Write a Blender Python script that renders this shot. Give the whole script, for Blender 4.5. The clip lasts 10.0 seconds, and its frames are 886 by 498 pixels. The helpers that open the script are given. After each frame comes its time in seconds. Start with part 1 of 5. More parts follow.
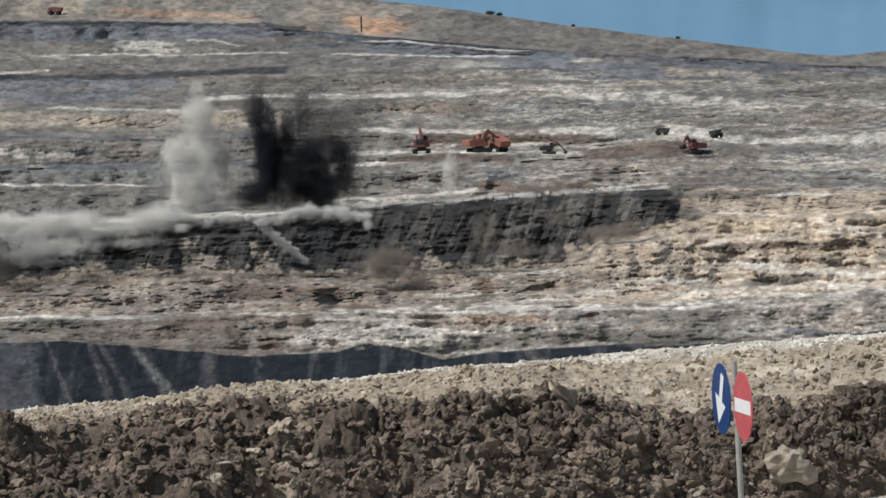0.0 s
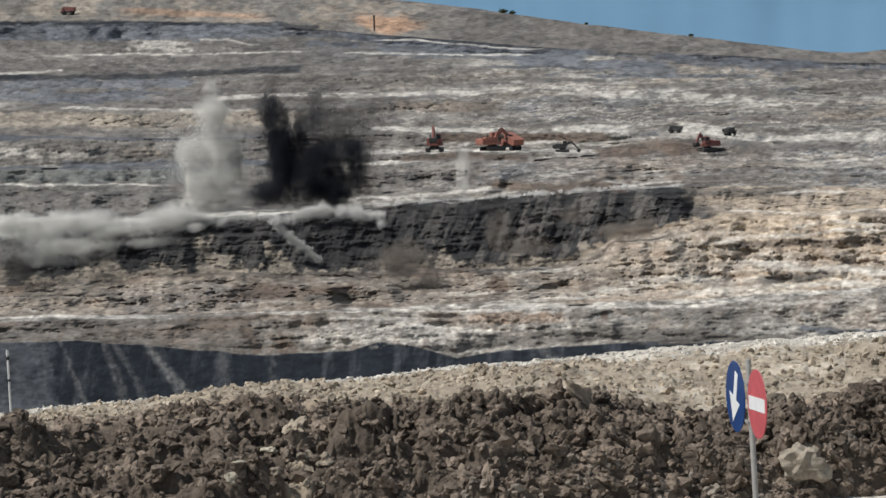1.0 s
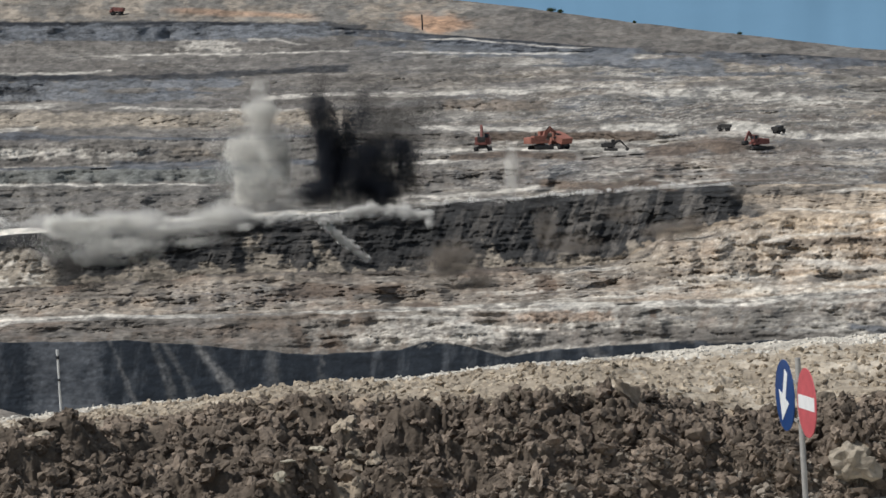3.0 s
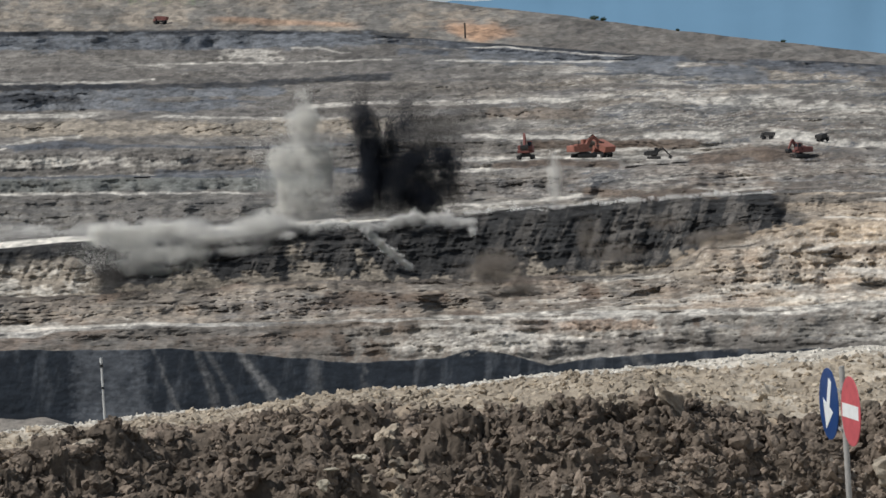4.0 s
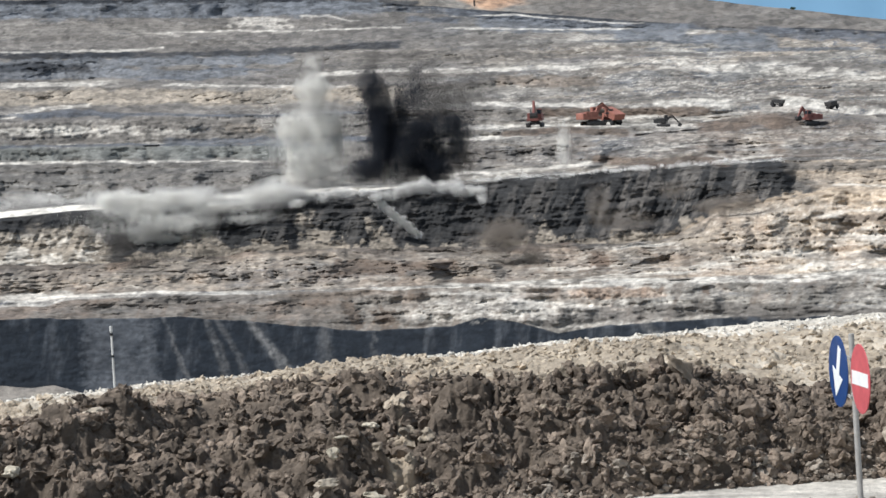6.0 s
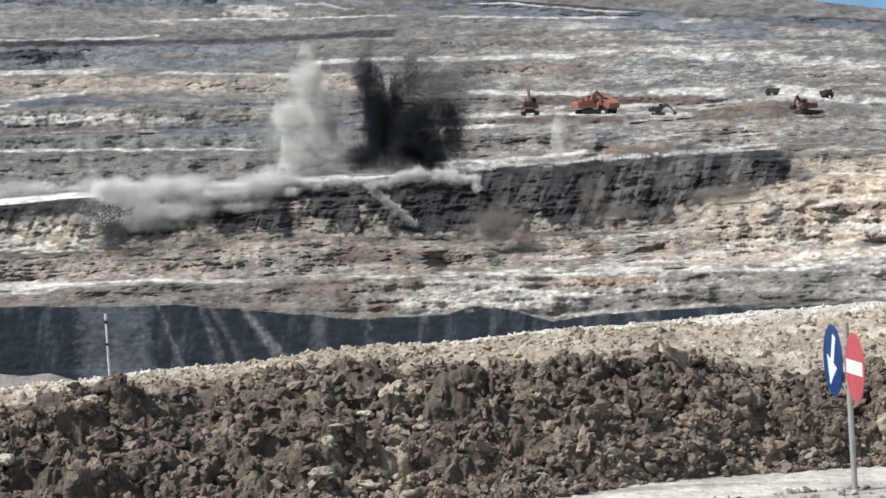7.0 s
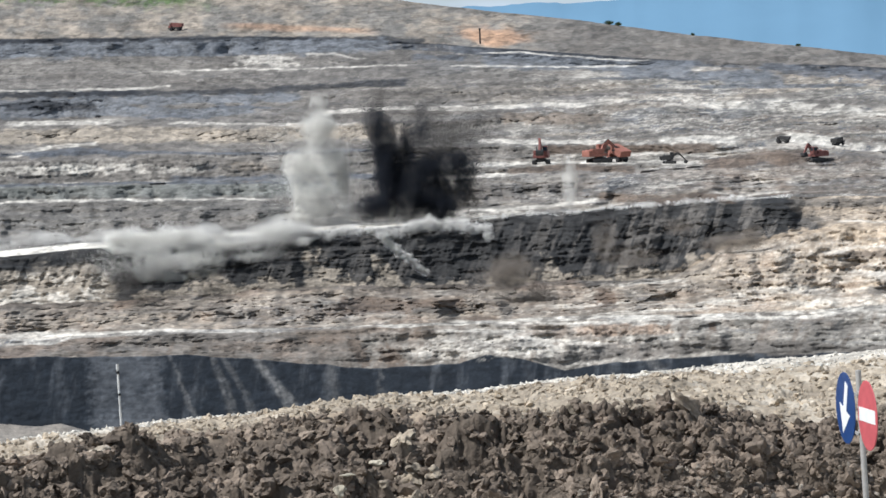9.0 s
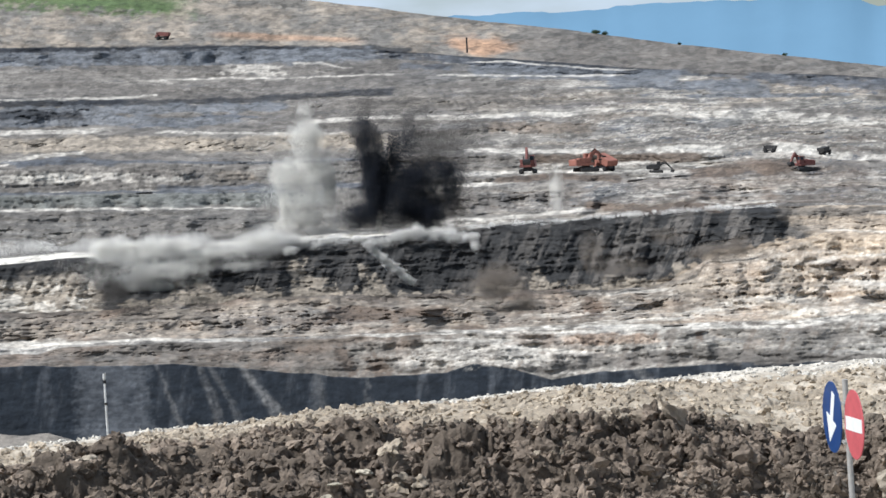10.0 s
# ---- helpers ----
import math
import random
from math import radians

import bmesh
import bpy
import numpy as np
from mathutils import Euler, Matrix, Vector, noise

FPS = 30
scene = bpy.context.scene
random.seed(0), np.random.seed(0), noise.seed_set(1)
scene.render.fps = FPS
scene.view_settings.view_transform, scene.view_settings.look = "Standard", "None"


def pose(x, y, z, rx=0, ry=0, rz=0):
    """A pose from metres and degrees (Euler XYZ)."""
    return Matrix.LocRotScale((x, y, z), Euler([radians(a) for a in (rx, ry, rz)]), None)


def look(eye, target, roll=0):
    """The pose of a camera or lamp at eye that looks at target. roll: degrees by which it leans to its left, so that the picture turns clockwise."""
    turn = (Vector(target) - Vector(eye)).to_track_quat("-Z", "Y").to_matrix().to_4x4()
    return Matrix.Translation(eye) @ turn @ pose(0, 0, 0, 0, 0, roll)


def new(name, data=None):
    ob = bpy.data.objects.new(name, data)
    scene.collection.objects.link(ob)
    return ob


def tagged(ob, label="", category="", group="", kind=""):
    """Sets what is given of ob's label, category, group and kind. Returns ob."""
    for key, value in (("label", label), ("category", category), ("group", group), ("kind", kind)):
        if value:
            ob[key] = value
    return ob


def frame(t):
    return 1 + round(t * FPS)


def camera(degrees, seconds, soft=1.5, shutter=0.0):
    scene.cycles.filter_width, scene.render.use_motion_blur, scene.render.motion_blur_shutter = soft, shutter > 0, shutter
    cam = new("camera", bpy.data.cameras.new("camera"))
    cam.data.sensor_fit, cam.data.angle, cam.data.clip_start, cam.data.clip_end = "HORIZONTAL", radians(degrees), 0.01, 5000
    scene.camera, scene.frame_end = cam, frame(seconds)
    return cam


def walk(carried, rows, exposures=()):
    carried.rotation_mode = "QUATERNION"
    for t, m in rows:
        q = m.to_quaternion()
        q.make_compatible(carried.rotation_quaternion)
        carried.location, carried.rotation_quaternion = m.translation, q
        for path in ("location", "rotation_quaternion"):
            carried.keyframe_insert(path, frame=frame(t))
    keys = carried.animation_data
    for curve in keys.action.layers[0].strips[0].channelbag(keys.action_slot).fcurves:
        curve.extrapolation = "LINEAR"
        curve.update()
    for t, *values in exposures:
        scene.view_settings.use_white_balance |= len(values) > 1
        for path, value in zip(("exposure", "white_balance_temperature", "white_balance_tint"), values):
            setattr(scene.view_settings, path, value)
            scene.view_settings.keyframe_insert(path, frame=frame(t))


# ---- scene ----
# ---------------------------------------------------------------- camera
EYE = 4.72           # eye above the roadside, metres; the camera stands on a low mound and only turns
cam = camera(20.0, 10.0, soft=1.6)
# seconds, yaw to the left, pitch, roll in degrees
TURNS = [
    (0.0, 0.000, -3.745, -2.000),
    (0.5, 0.087, -3.618, -2.123),
    (1.0, 0.311, -3.766, -2.192),
    (1.5, 0.362, -3.782, -2.148),
    (2.0, 0.920, -3.781, -2.299),
    (2.5, 1.199, -3.821, -2.359),
    (4.0, 2.389, -3.514, -2.464),
    (4.5, 2.929, -3.630, -2.485),
    (5.0, 2.888, -4.020, -2.536),
    (6.5, 2.544, -4.302, -2.511),
    (7.0, 2.529, -4.505, -2.484),
    (7.5, 2.591, -4.706, -2.435),
    (8.0, 2.723, -4.483, -2.478),
    (8.5, 2.834, -4.173, -2.528),
    (9.0, 2.742, -3.375, -2.690),
    (9.5, 2.679, -2.910, -2.745),
    (10.0, 2.434, -3.180, -2.678),
]


def turned(yaw, pitch, roll):
    return pose(0.004, 0, EYE, 0, 0, yaw) @ pose(0, 0, 0, 90 + pitch) @ pose(0, 0, 0, 0, 0, roll)


walk(cam, [(t, turned(a, b, c)) for t, a, b, c in TURNS],
     [(0.0, -0.3, 6250, 10), (2.5, -0.33, 6250, 10), (4.6, -0.42, 6200, 10), (5.0, 0.04, 6170, 10), (6.5, 0.18, 6030, 10), (8.0, 0.19, 6030, 10), (10.0, 0.22, 5950, 10)])

# ---------------------------------------------------------------- world and sun
SUN_AZ, SUN_EL = -110.0, 53.0     # degrees to the right of straight ahead, and above the horizon
world = bpy.data.worlds.new("sky")
scene.world = world
world.use_nodes = True
wn, wl = world.node_tree.nodes, world.node_tree.links
sky = wn.new("ShaderNodeTexSky")
sky.sky_type, sky.sun_disc = "NISHITA", False
sky.sun_elevation, sky.sun_rotation = radians(SUN_EL), radians(SUN_AZ)
sky.air_density, sky.dust_density, sky.ozone_density = 1.0, 0.6, 1.5
wcoord = wn.new("ShaderNodeTexCoord")
wmap = wn.new("ShaderNodeMapping")
wmap.inputs["Scale"].default_value = (3.0, 3.0, 9.0)
wnoise = wn.new("ShaderNodeTexNoise")
wnoise.inputs["Scale"].default_value, wnoise.inputs["Detail"].default_value = 2.2, 6.0
wramp = wn.new("ShaderNodeValToRGB")
wramp.color_ramp.elements[0].position, wramp.color_ramp.elements[1].position = 0.42, 0.62
wmix = wn.new("ShaderNodeMixRGB")
wmix.inputs[2].default_value = (8.4, 9.5, 10.4, 1)
wl.new(wcoord.outputs["Generated"], wmap.inputs[0])
wl.new(wmap.outputs[0], wnoise.inputs["Vector"])
wl.new(wnoise.outputs[0], wramp.inputs[0])
wl.new(wramp.outputs[0], wmix.inputs[0])
wl.new(sky.outputs[0], wmix.inputs[1])
wl.new(wmix.outputs[0], wn["Background"].inputs[0])
wn["Background"].inputs[1].default_value = 0.066

sun = new("sun", bpy.data.lights.new("sun", "SUN"))
sun.data.energy, sun.data.angle, sun.data.color = 4.8, radians(0.55), (1.0, 0.965, 0.91)
ce = math.cos(radians(SUN_EL))
sun.matrix_world = look((0, 0, 60), Vector((0, 0, 60)) - Vector((ce * math.sin(radians(SUN_AZ)), ce * math.cos(radians(SUN_AZ)), math.sin(radians(SUN_EL)))))


# ---------------------------------------------------------------- noise and geometry helpers
def lattice(ix, iy, seed):
    h = (ix.astype(np.int64) * 374761393 + iy.astype(np.int64) * 668265263 + seed * 1442695041) & 0x7FFFFFFF
    h = ((h ^ (h >> 13)) * 1274126177) & 0x7FFFFFFF
    h = ((h ^ (h >> 16)) * 668265263) & 0x7FFFFFFF
    return ((h ^ (h >> 15)) & 0xFFFF) / 65535.0


def value_noise(x, y, seed):
    ix, iy = np.floor(x), np.floor(y)
    fx, fy = x - ix, y - iy
    fx, fy = fx * fx * (3 - 2 * fx), fy * fy * (3 - 2 * fy)
    a, b = lattice(ix, iy, seed), lattice(ix + 1, iy, seed)
    c, d = lattice(ix, iy + 1, seed), lattice(ix + 1, iy + 1, seed)
    return (a + (b - a) * fx) * (1 - fy) + (c + (d - c) * fx) * fy


def fbm(x, y, seed=0, octaves=4, gain=0.5):
    """Noise of about -1 to 1."""
    x, y = np.broadcast_arrays(np.asarray(x, float), np.asarray(y, float))
    total, amp, norm = np.zeros(x.shape), 1.0, 0.0
    for o in range(octaves):
        total = total + amp * (2 * value_noise(x, y, seed + 17 * o) - 1)
        norm += amp
        x, y, amp = x * 2.03 + 11.7, y * 2.03 + 5.3, amp * gain
    return total / norm * 1.6


def worley(x, y, seed):
    """Distance to the nearest of scattered points, one to a cell."""
    ix, iy = np.floor(x), np.floor(y)
    best = np.full(x.shape, 9.0)
    for i in (-1, 0, 1):
        for j in (-1, 0, 1):
            px = ix + i + lattice(ix + i, iy + j, seed)
            py = iy + j + lattice(ix + i, iy + j, seed + 7)
            best = np.minimum(best, (px - x) ** 2 + (py - y) ** 2)
    return np.sqrt(best)


def cells(x, y, seed):
    """Broken blocks: the distance to the block's centre, and a number of its own from 0 to 1 for each block."""
    ix, iy = np.floor(x), np.floor(y)
    best, own = np.full(x.shape, 9.0), np.zeros(x.shape)
    for i in (-1, 0, 1):
        for j in (-1, 0, 1):
            h = lattice(ix + i, iy + j, seed)
            q = (ix + i + h - x) ** 2 + (iy + j + lattice(ix + i, iy + j, seed + 7) - y) ** 2
            near = q < best
            best, own = np.where(near, q, best), np.where(near, lattice(ix + i, iy + j, seed + 3), own)
    return np.sqrt(best), own


def even(field, n):
    """The field smoothed along the azimuth over n columns to each side, twice."""
    for _ in range(2):
        wide = np.pad(field, ((0, 0), (n + 1, n)), mode="edge").cumsum(1)
        field = (wide[:, 2 * n + 1:] - wide[:, :-2 * n - 1]) / (2 * n + 1)
    return field


def step(a, b, x):
    t = np.clip((x - a) / (b - a), 0, 1)
    return t * t * (3 - 2 * t)


def band(a, b, soft, x):
    return step(a - soft, a + soft, x) * (1 - step(b - soft, b + soft, x))


def curve_at(points, az):
    xs, ys = zip(*points)
    return np.interp(az, xs, ys)


def place(az, el, d):
    """The point at azimuth az (to the right of ahead), elevation el and level distance d from the viewpoint."""
    return Vector((d * math.sin(radians(az)), d * math.cos(radians(az)), EYE + d * math.tan(radians(el))))


def mesh_from(name, verts, faces, smooth=True):
    """A mesh from arrays of corners and of quads or triangles."""
    me = bpy.data.meshes.new(name)
    n, k = faces.shape
    me.vertices.add(len(verts))
    me.vertices.foreach_set("co", np.ascontiguousarray(verts, np.float32).ravel())
    me.loops.add(n * k)
    me.loops.foreach_set("vertex_index", np.ascontiguousarray(faces, np.int32).ravel())
    me.polygons.add(n)
    me.polygons.foreach_set("loop_start", np.arange(0, n * k, k, dtype=np.int32))
    me.polygons.foreach_set("loop_total", np.full(n, k, np.int32))
    me.polygons.foreach_set("use_smooth", np.full(n, smooth))
    me.update(calc_edges=True)
    return me


def paint(me, name, rgb):
    """The base colour of the rock, point by point."""
    at = me.color_attributes.new(name, "FLOAT_COLOR", "POINT")
    at.data.foreach_set("color", np.ascontiguousarray(np.c_[rgb, np.ones(len(rgb))], np.float32).ravel())


def part(name, bm, material, parent, label=""):
    me = bpy.data.meshes.new(name)
    bm.to_mesh(me)
    bm.free()
    if material:
        me.materials.append(material)
    ob = new(name, me)
    ob.parent = parent
    return tagged(ob, label)


def thing(name, label, category, at=None, group="", kind=""):
    ob = new(name)
    if at is not None:
        ob.matrix_world = at
    return tagged(ob, label, category, group, kind)


def box(bm, size, at=(0, 0, 0), turn=(0, 0, 0), bevel=0.0):
    m = pose(*at, *turn) @ Matrix.Diagonal((*size, 1))
    vs = bmesh.ops.create_cube(bm, size=1, matrix=m)["verts"]
    if bevel:
        es = list({e for v in vs for e in v.link_edges})
        bmesh.ops.bevel(bm, geom=es, offset=bevel, segments=2, affect="EDGES", profile=0.5)


def rod(bm, a, b, r1, r2=None, n=12):
    a, b = Vector(a), Vector(b)
    q = (b - a).to_track_quat("Z", "Y").to_matrix().to_4x4()
    bmesh.ops.create_cone(bm, cap_ends=True, segments=n, radius1=r1, radius2=r1 if r2 is None else r2, depth=(b - a).length,
                          matrix=Matrix.Translation((a + b) / 2) @ q)


# ---------------------------------------------------------------- materials
def material(name, colour=(0.5, 0.5, 0.5), rough=0.9, metal=0.0, attribute="", scale=1.0, vary=0.35, bump=0.3, bump_scale=None, per_object=0.0, dist=0.05):
    m = bpy.data.materials.new(name)
    m.use_nodes = True
    n, l = m.node_tree.nodes, m.node_tree.links
    b = n["Principled BSDF"]
    b.inputs["Roughness"].default_value, b.inputs["Metallic"].default_value = rough, metal
    b.inputs["Specular IOR Level"].default_value = 0.25
    co = n.new("ShaderNodeNewGeometry")
    src = None
    if attribute:
        a = n.new("ShaderNodeAttribute")
        a.attribute_name = attribute
        src = a.outputs["Color"]
    else:
        r = n.new("ShaderNodeRGB")
        r.outputs[0].default_value = (*colour, 1)
        src = r.outputs[0]
    for sc, amount, detail in ((scale, vary, 6.0), (scale * 0.13, vary * 0.6, 3.0)):
        t = n.new("ShaderNodeTexNoise")
        t.inputs["Scale"].default_value, t.inputs["Detail"].default_value, t.inputs["Roughness"].default_value = sc, detail, 0.65
        l.new(co.outputs["Position"], t.inputs["Vector"])
        mr = n.new("ShaderNodeMapRange")
        mr.inputs[1].default_value, mr.inputs[2].default_value = 0.3, 0.7
        mr.inputs[3].default_value, mr.inputs[4].default_value = 1 - amount, 1 + amount
        l.new(t.outputs[0], mr.inputs[0])
        mx = n.new("ShaderNodeVectorMath")
        mx.operation = "SCALE"
        l.new(src, mx.inputs[0])
        l.new(mr.outputs[0], mx.inputs["Scale"])
        src = mx.outputs[0]
    if per_object:
        o = n.new("ShaderNodeObjectInfo")
        mr = n.new("ShaderNodeMapRange")
        mr.inputs[3].default_value, mr.inputs[4].default_value = 1 - per_object, 1 + per_object
        l.new(o.outputs["Random"], mr.inputs[0])
        mx = n.new("ShaderNodeVectorMath")
        mx.operation = "SCALE"
        l.new(src, mx.inputs[0])
        l.new(mr.outputs[0], mx.inputs["Scale"])
        src = mx.outputs[0]
    l.new(src, b.inputs["Base Color"])
    if bump:
        t = n.new("ShaderNodeTexNoise")
        t.inputs["Scale"].default_value, t.inputs["Detail"].default_value = bump_scale or scale * 2, 8.0
        l.new(co.outputs["Position"], t.inputs["Vector"])
        bp = n.new("ShaderNodeBump")
        bp.inputs["Strength"].default_value, bp.inputs["Distance"].default_value = bump, dist
        l.new(t.outputs[0], bp.inputs["Height"])
        l.new(bp.outputs[0], b.inputs["Normal"])
    return m


ROCK = material("pit_rock", attribute="rock_colour", scale=0.7, vary=0.22, bump=0.35, bump_scale=0.6, dist=0.8)
EARTH = material("near_earth", attribute="rock_colour", scale=7.0, vary=0.35, bump=0.7, bump_scale=16.0, dist=0.05)
CLOD = material("dark_clod", attribute="rock_colour", scale=9.0, vary=0.4, bump=0.8, bump_scale=22.0, dist=0.04)
STONE = material("pale_stone", (0.42, 0.36, 0.28), scale=6.0, vary=0.3, bump=0.7, bump_scale=14.0, per_object=0.2)
BLUE = material("blue_enamel", (0.014, 0.05, 0.17), 0.4, scale=9.0, vary=0.15, bump=0.0)
RED = material("red_enamel", (0.50, 0.10, 0.11), 0.5, scale=9.0, vary=0.15, bump=0.0)
WHITE = material("white_enamel", (0.78, 0.78, 0.76), 0.4, scale=9.0, vary=0.08, bump=0.0)
STEEL = material("grey_steel", (0.42, 0.40, 0.37), 0.55, 0.3, scale=12.0, vary=0.2, bump=0.1)
POLE_WHITE = material("white_pole_paint", (0.6, 0.6, 0.58), 0.6, scale=10.0, vary=0.2, bump=0.0)
BLACK = material("black_rubber", (0.02, 0.02, 0.022), 0.8, scale=3.0, vary=0.2, bump=0.0)
# paints greyed for dust and for haze of distance, put into the colour
ORANGE = material("hazed_orange_red_machine_paint", (0.27, 0.115, 0.085), 0.7, scale=1.2, vary=0.25, bump=0.0)
MAROON = material("dusty_hazed_red_machine_paint", (0.20, 0.08, 0.068), 0.6, scale=1.2, vary=0.25, bump=0.0)
DARK_METAL = material("dark_machine_metal", (0.045, 0.043, 0.042), 0.7, scale=1.2, vary=0.3, bump=0.0)
GLASS = material("cab_glass", (0.03, 0.04, 0.05), 0.1, scale=1.0, vary=0.05, bump=0.0)
LEAF = material("scrub_leaf", (0.05, 0.075, 0.03), 0.8, scale=0.6, vary=0.4, bump=0.0)
BARK = material("scrub_bark", (0.10, 0.08, 0.06), 0.9, scale=2.0, vary=0.3, bump=0.0)


def dust_material(name, colour):
    """Fine dust: grains that scatter light to all sides."""
    m = material(name, colour, 1.0, scale=0.12, vary=0.2, bump=0.0)
    n, l = m.node_tree.nodes, m.node_tree.links
    b = n["Principled BSDF"]
    colour_out = b.inputs["Base Color"].links[0].from_socket
    up = n.new("ShaderNodeCombineXYZ")
    up.inputs[0].default_value, up.inputs[1].default_value, up.inputs[2].default_value = -0.35, -0.5, 0.8
    df, tr, mx = n.new("ShaderNodeBsdfDiffuse"), n.new("ShaderNodeBsdfTranslucent"), n.new("ShaderNodeMixShader")
    for node in (df, tr):
        l.new(colour_out, node.inputs["Color"])
        l.new(up.outputs[0], node.inputs["Normal"])
    mx.inputs[0].default_value = 0.3
    l.new(df.outputs[0], mx.inputs[1])
    l.new(tr.outputs[0], mx.inputs[2])
    l.new(mx.outputs[0], n["Material Output"].inputs["Surface"])
    return m


DUST_WHITE = dust_material("white_dust", (0.95, 0.93, 0.89))
DUST_PALE = dust_material("pale_dust", (0.90, 0.88, 0.82))
DUST_DARK = dust_material("coal_dust", (0.035, 0.039, 0.05))
DUST_HAZE = dust_material("coal_haze", (0.10, 0.094, 0.088))
DUST_BROWN = dust_material("brown_dust", (0.27, 0.235, 0.20))

# base colours of the rocks
GREY, PALE, COAL = (0.185, 0.170, 0.146), (0.60, 0.555, 0.48), (0.021, 0.023, 0.027)
SLATE, TAN, BROWN = (0.125, 0.131, 0.14), (0.41, 0.325, 0.235), (0.11, 0.082, 0.062)
FALL = (0.27, 0.23, 0.18)
GAP_EARTH, WASH = (0.105, 0.083, 0.063), (0.26, 0.25, 0.235)
UMBER = (0.145, 0.118, 0.094)
ASH = (0.135, 0.138, 0.125)
BERM_TAN = (0.36, 0.295, 0.215)
SLATE_DARK = (0.085, 0.09, 0.10)
COAL_WET = (0.019, 0.024, 0.031)
COAL_DRY = (0.026, 0.0255, 0.025)
RUST, GREEN, DARKGREY = (0.40, 0.245, 0.15), (0.07, 0.11, 0.035), (0.12, 0.108, 0.095)

# ---------------------------------------------------------------- ground: one sheet from the viewpoint to the horizon
AZ = np.concatenate([np.linspace(-180, -60, 13)[:-1], np.linspace(-60, -14, 24)[:-1], np.linspace(-14, 11, 860), np.linspace(11, 60, 26)[1:], np.linspace(60, 180, 13)[1:]])
# lines of the ground: azimuth and elevation in degrees
ROAD_NEAR = [(-13.253, -11.667), (-1.872, -10.972), (1.266, -10.638), (3.872, -10.414), (7.357, -10.194), (9.879, -10.027)]
ROAD_FAR = [(-13.228, -11.175), (-5.235, -10.692), (-1.851, -10.427), (-0.022, -10.240), (1.937, -10.021), (3.888, -9.893), (7.370, -9.727), (9.890, -9.587)]
DARK_TOP = [(-13.04, -7.66), (-10.192, -7.50), (-7.655, -7.32), (-6.109, -7.02), (-4.048, -6.95), (-2.506, -7.18), (-0.127, -7.359), (0.865, -7.174), (2.68, -7.165), (5.246, -7.68), (7.813, -7.437), (9.941, -7.38)]
RIM = [(-13.032, -7.242), (-11.786, -7.094), (-10.183, -7.062), (-8.025, -6.926), (-6.363, -6.894), (-4.041, -6.731), (-2.487, -6.667), (-0.096, -6.473), (2.706, -6.344), (5.289, -6.183), (7.849, -6.050), (9.975, -5.925)]
SECOND_RIM = [(-13.155, -6.720), (-12.293, -6.799), (-11.553, -6.919), (-10.815, -7.152), (-9.955, -7.582), (-6.408, -7.964), (9.943, -7.317)]
TOE = [(-13.067, -7.953), (-0.172, -8.614), (9.913, -8.580)]
SEAM_TOP = [(-12.937, -5.302), (-10.107, -5.431), (-8.470, -5.502), (-6.317, -5.796), (-5.040, -5.956), (-4.528, -6.030), (-2.462, -6.012), (-1.809, -5.844), (-0.909, -6.019), (-0.089, -6.280), (1.160, -6.116), (2.714, -6.087), (4.007, -6.021), (5.291, -6.107), (6.573, -6.086), (7.849, -6.037), (9.119, -5.935), (9.977, -5.861)]
CLIFF_TOP = [(-12.924, -5.027), (-11.713, -5.055), (-10.837, -4.962), (-10.086, -4.963), (-7.560, -5.035), (-5.904, -5.110), (-4.748, -5.096), (-2.429, -5.138), (-0.048, -5.122), (2.742, -5.201), (5.317, -5.210), (6.598, -5.165), (8.508, -5.082), (9.997, -4.986)]
CLIFF_BACK = [(-12.916, -4.876), (-11.708, -4.942), (-10.833, -4.886), (-10.081, -4.874), (-5.900, -5.020), (-2.426, -5.061), (-0.045, -5.032), (2.745, -5.111), (5.320, -5.120), (8.510, -4.993), (9.999, -4.898)]
COAL_FOOT = [(-12.880, -4.136), (-10.051, -4.215), (-6.244, -4.069), (-2.911, -4.231), (0.190, -4.228), (2.255, -4.297), (3.170, -3.914), (3.563, -3.694), (5.882, -3.340), (7.921, -3.231), (10.039, -3.185)]
COAL_TOP = [(-12.827, -3.044), (-11.242, -2.967), (-9.992, -2.935), (-6.194, -2.879), (-3.885, -2.803), (-2.340, -2.784), (-1.047, -2.676), (0.244, -2.683), (1.536, -2.624), (2.825, -2.602), (4.112, -2.554), (5.266, -2.526), (5.904, -2.558), (7.937, -2.631), (10.049, -2.728)]
COAL_BACK = [(-12.821, -2.919), (-11.236, -2.841), (-9.988, -2.833), (-6.190, -2.777), (-4.652, -2.709), (-3.882, -2.726), (-2.338, -2.720), (-1.045, -2.625), (1.537, -2.573), (5.268, -2.474), (7.938, -2.580), (10.050, -2.678)]
SHELF = [(-12.770, -1.877), (-9.947, -1.934), (-6.543, -2.071), (-3.602, -2.119), (-2.306, -1.871), (0.067, -1.826), (1.562, -1.826), (2.849, -1.844), (5.411, -1.953), (10.062, -2.145)]
YARD_FRONT = [(-12.752, -1.501), (-9.930, -1.579), (-4.868, -1.725), (-2.294, -1.562), (0.074, -1.621), (3.367, -1.720), (4.013, -1.600), (5.167, -1.548), (5.801, -1.709), (6.567, -1.657), (7.199, -1.753), (10.068, -1.892)]
YARD_BACK = [(-12.748, -1.426), (-9.926, -1.478), (-4.863, -1.597), (-2.289, -1.434), (0.079, -1.492), (3.370, -1.617), (4.015, -1.536), (5.169, -1.484), (5.803, -1.632), (6.568, -1.593), (7.201, -1.677), (10.070, -1.816)]
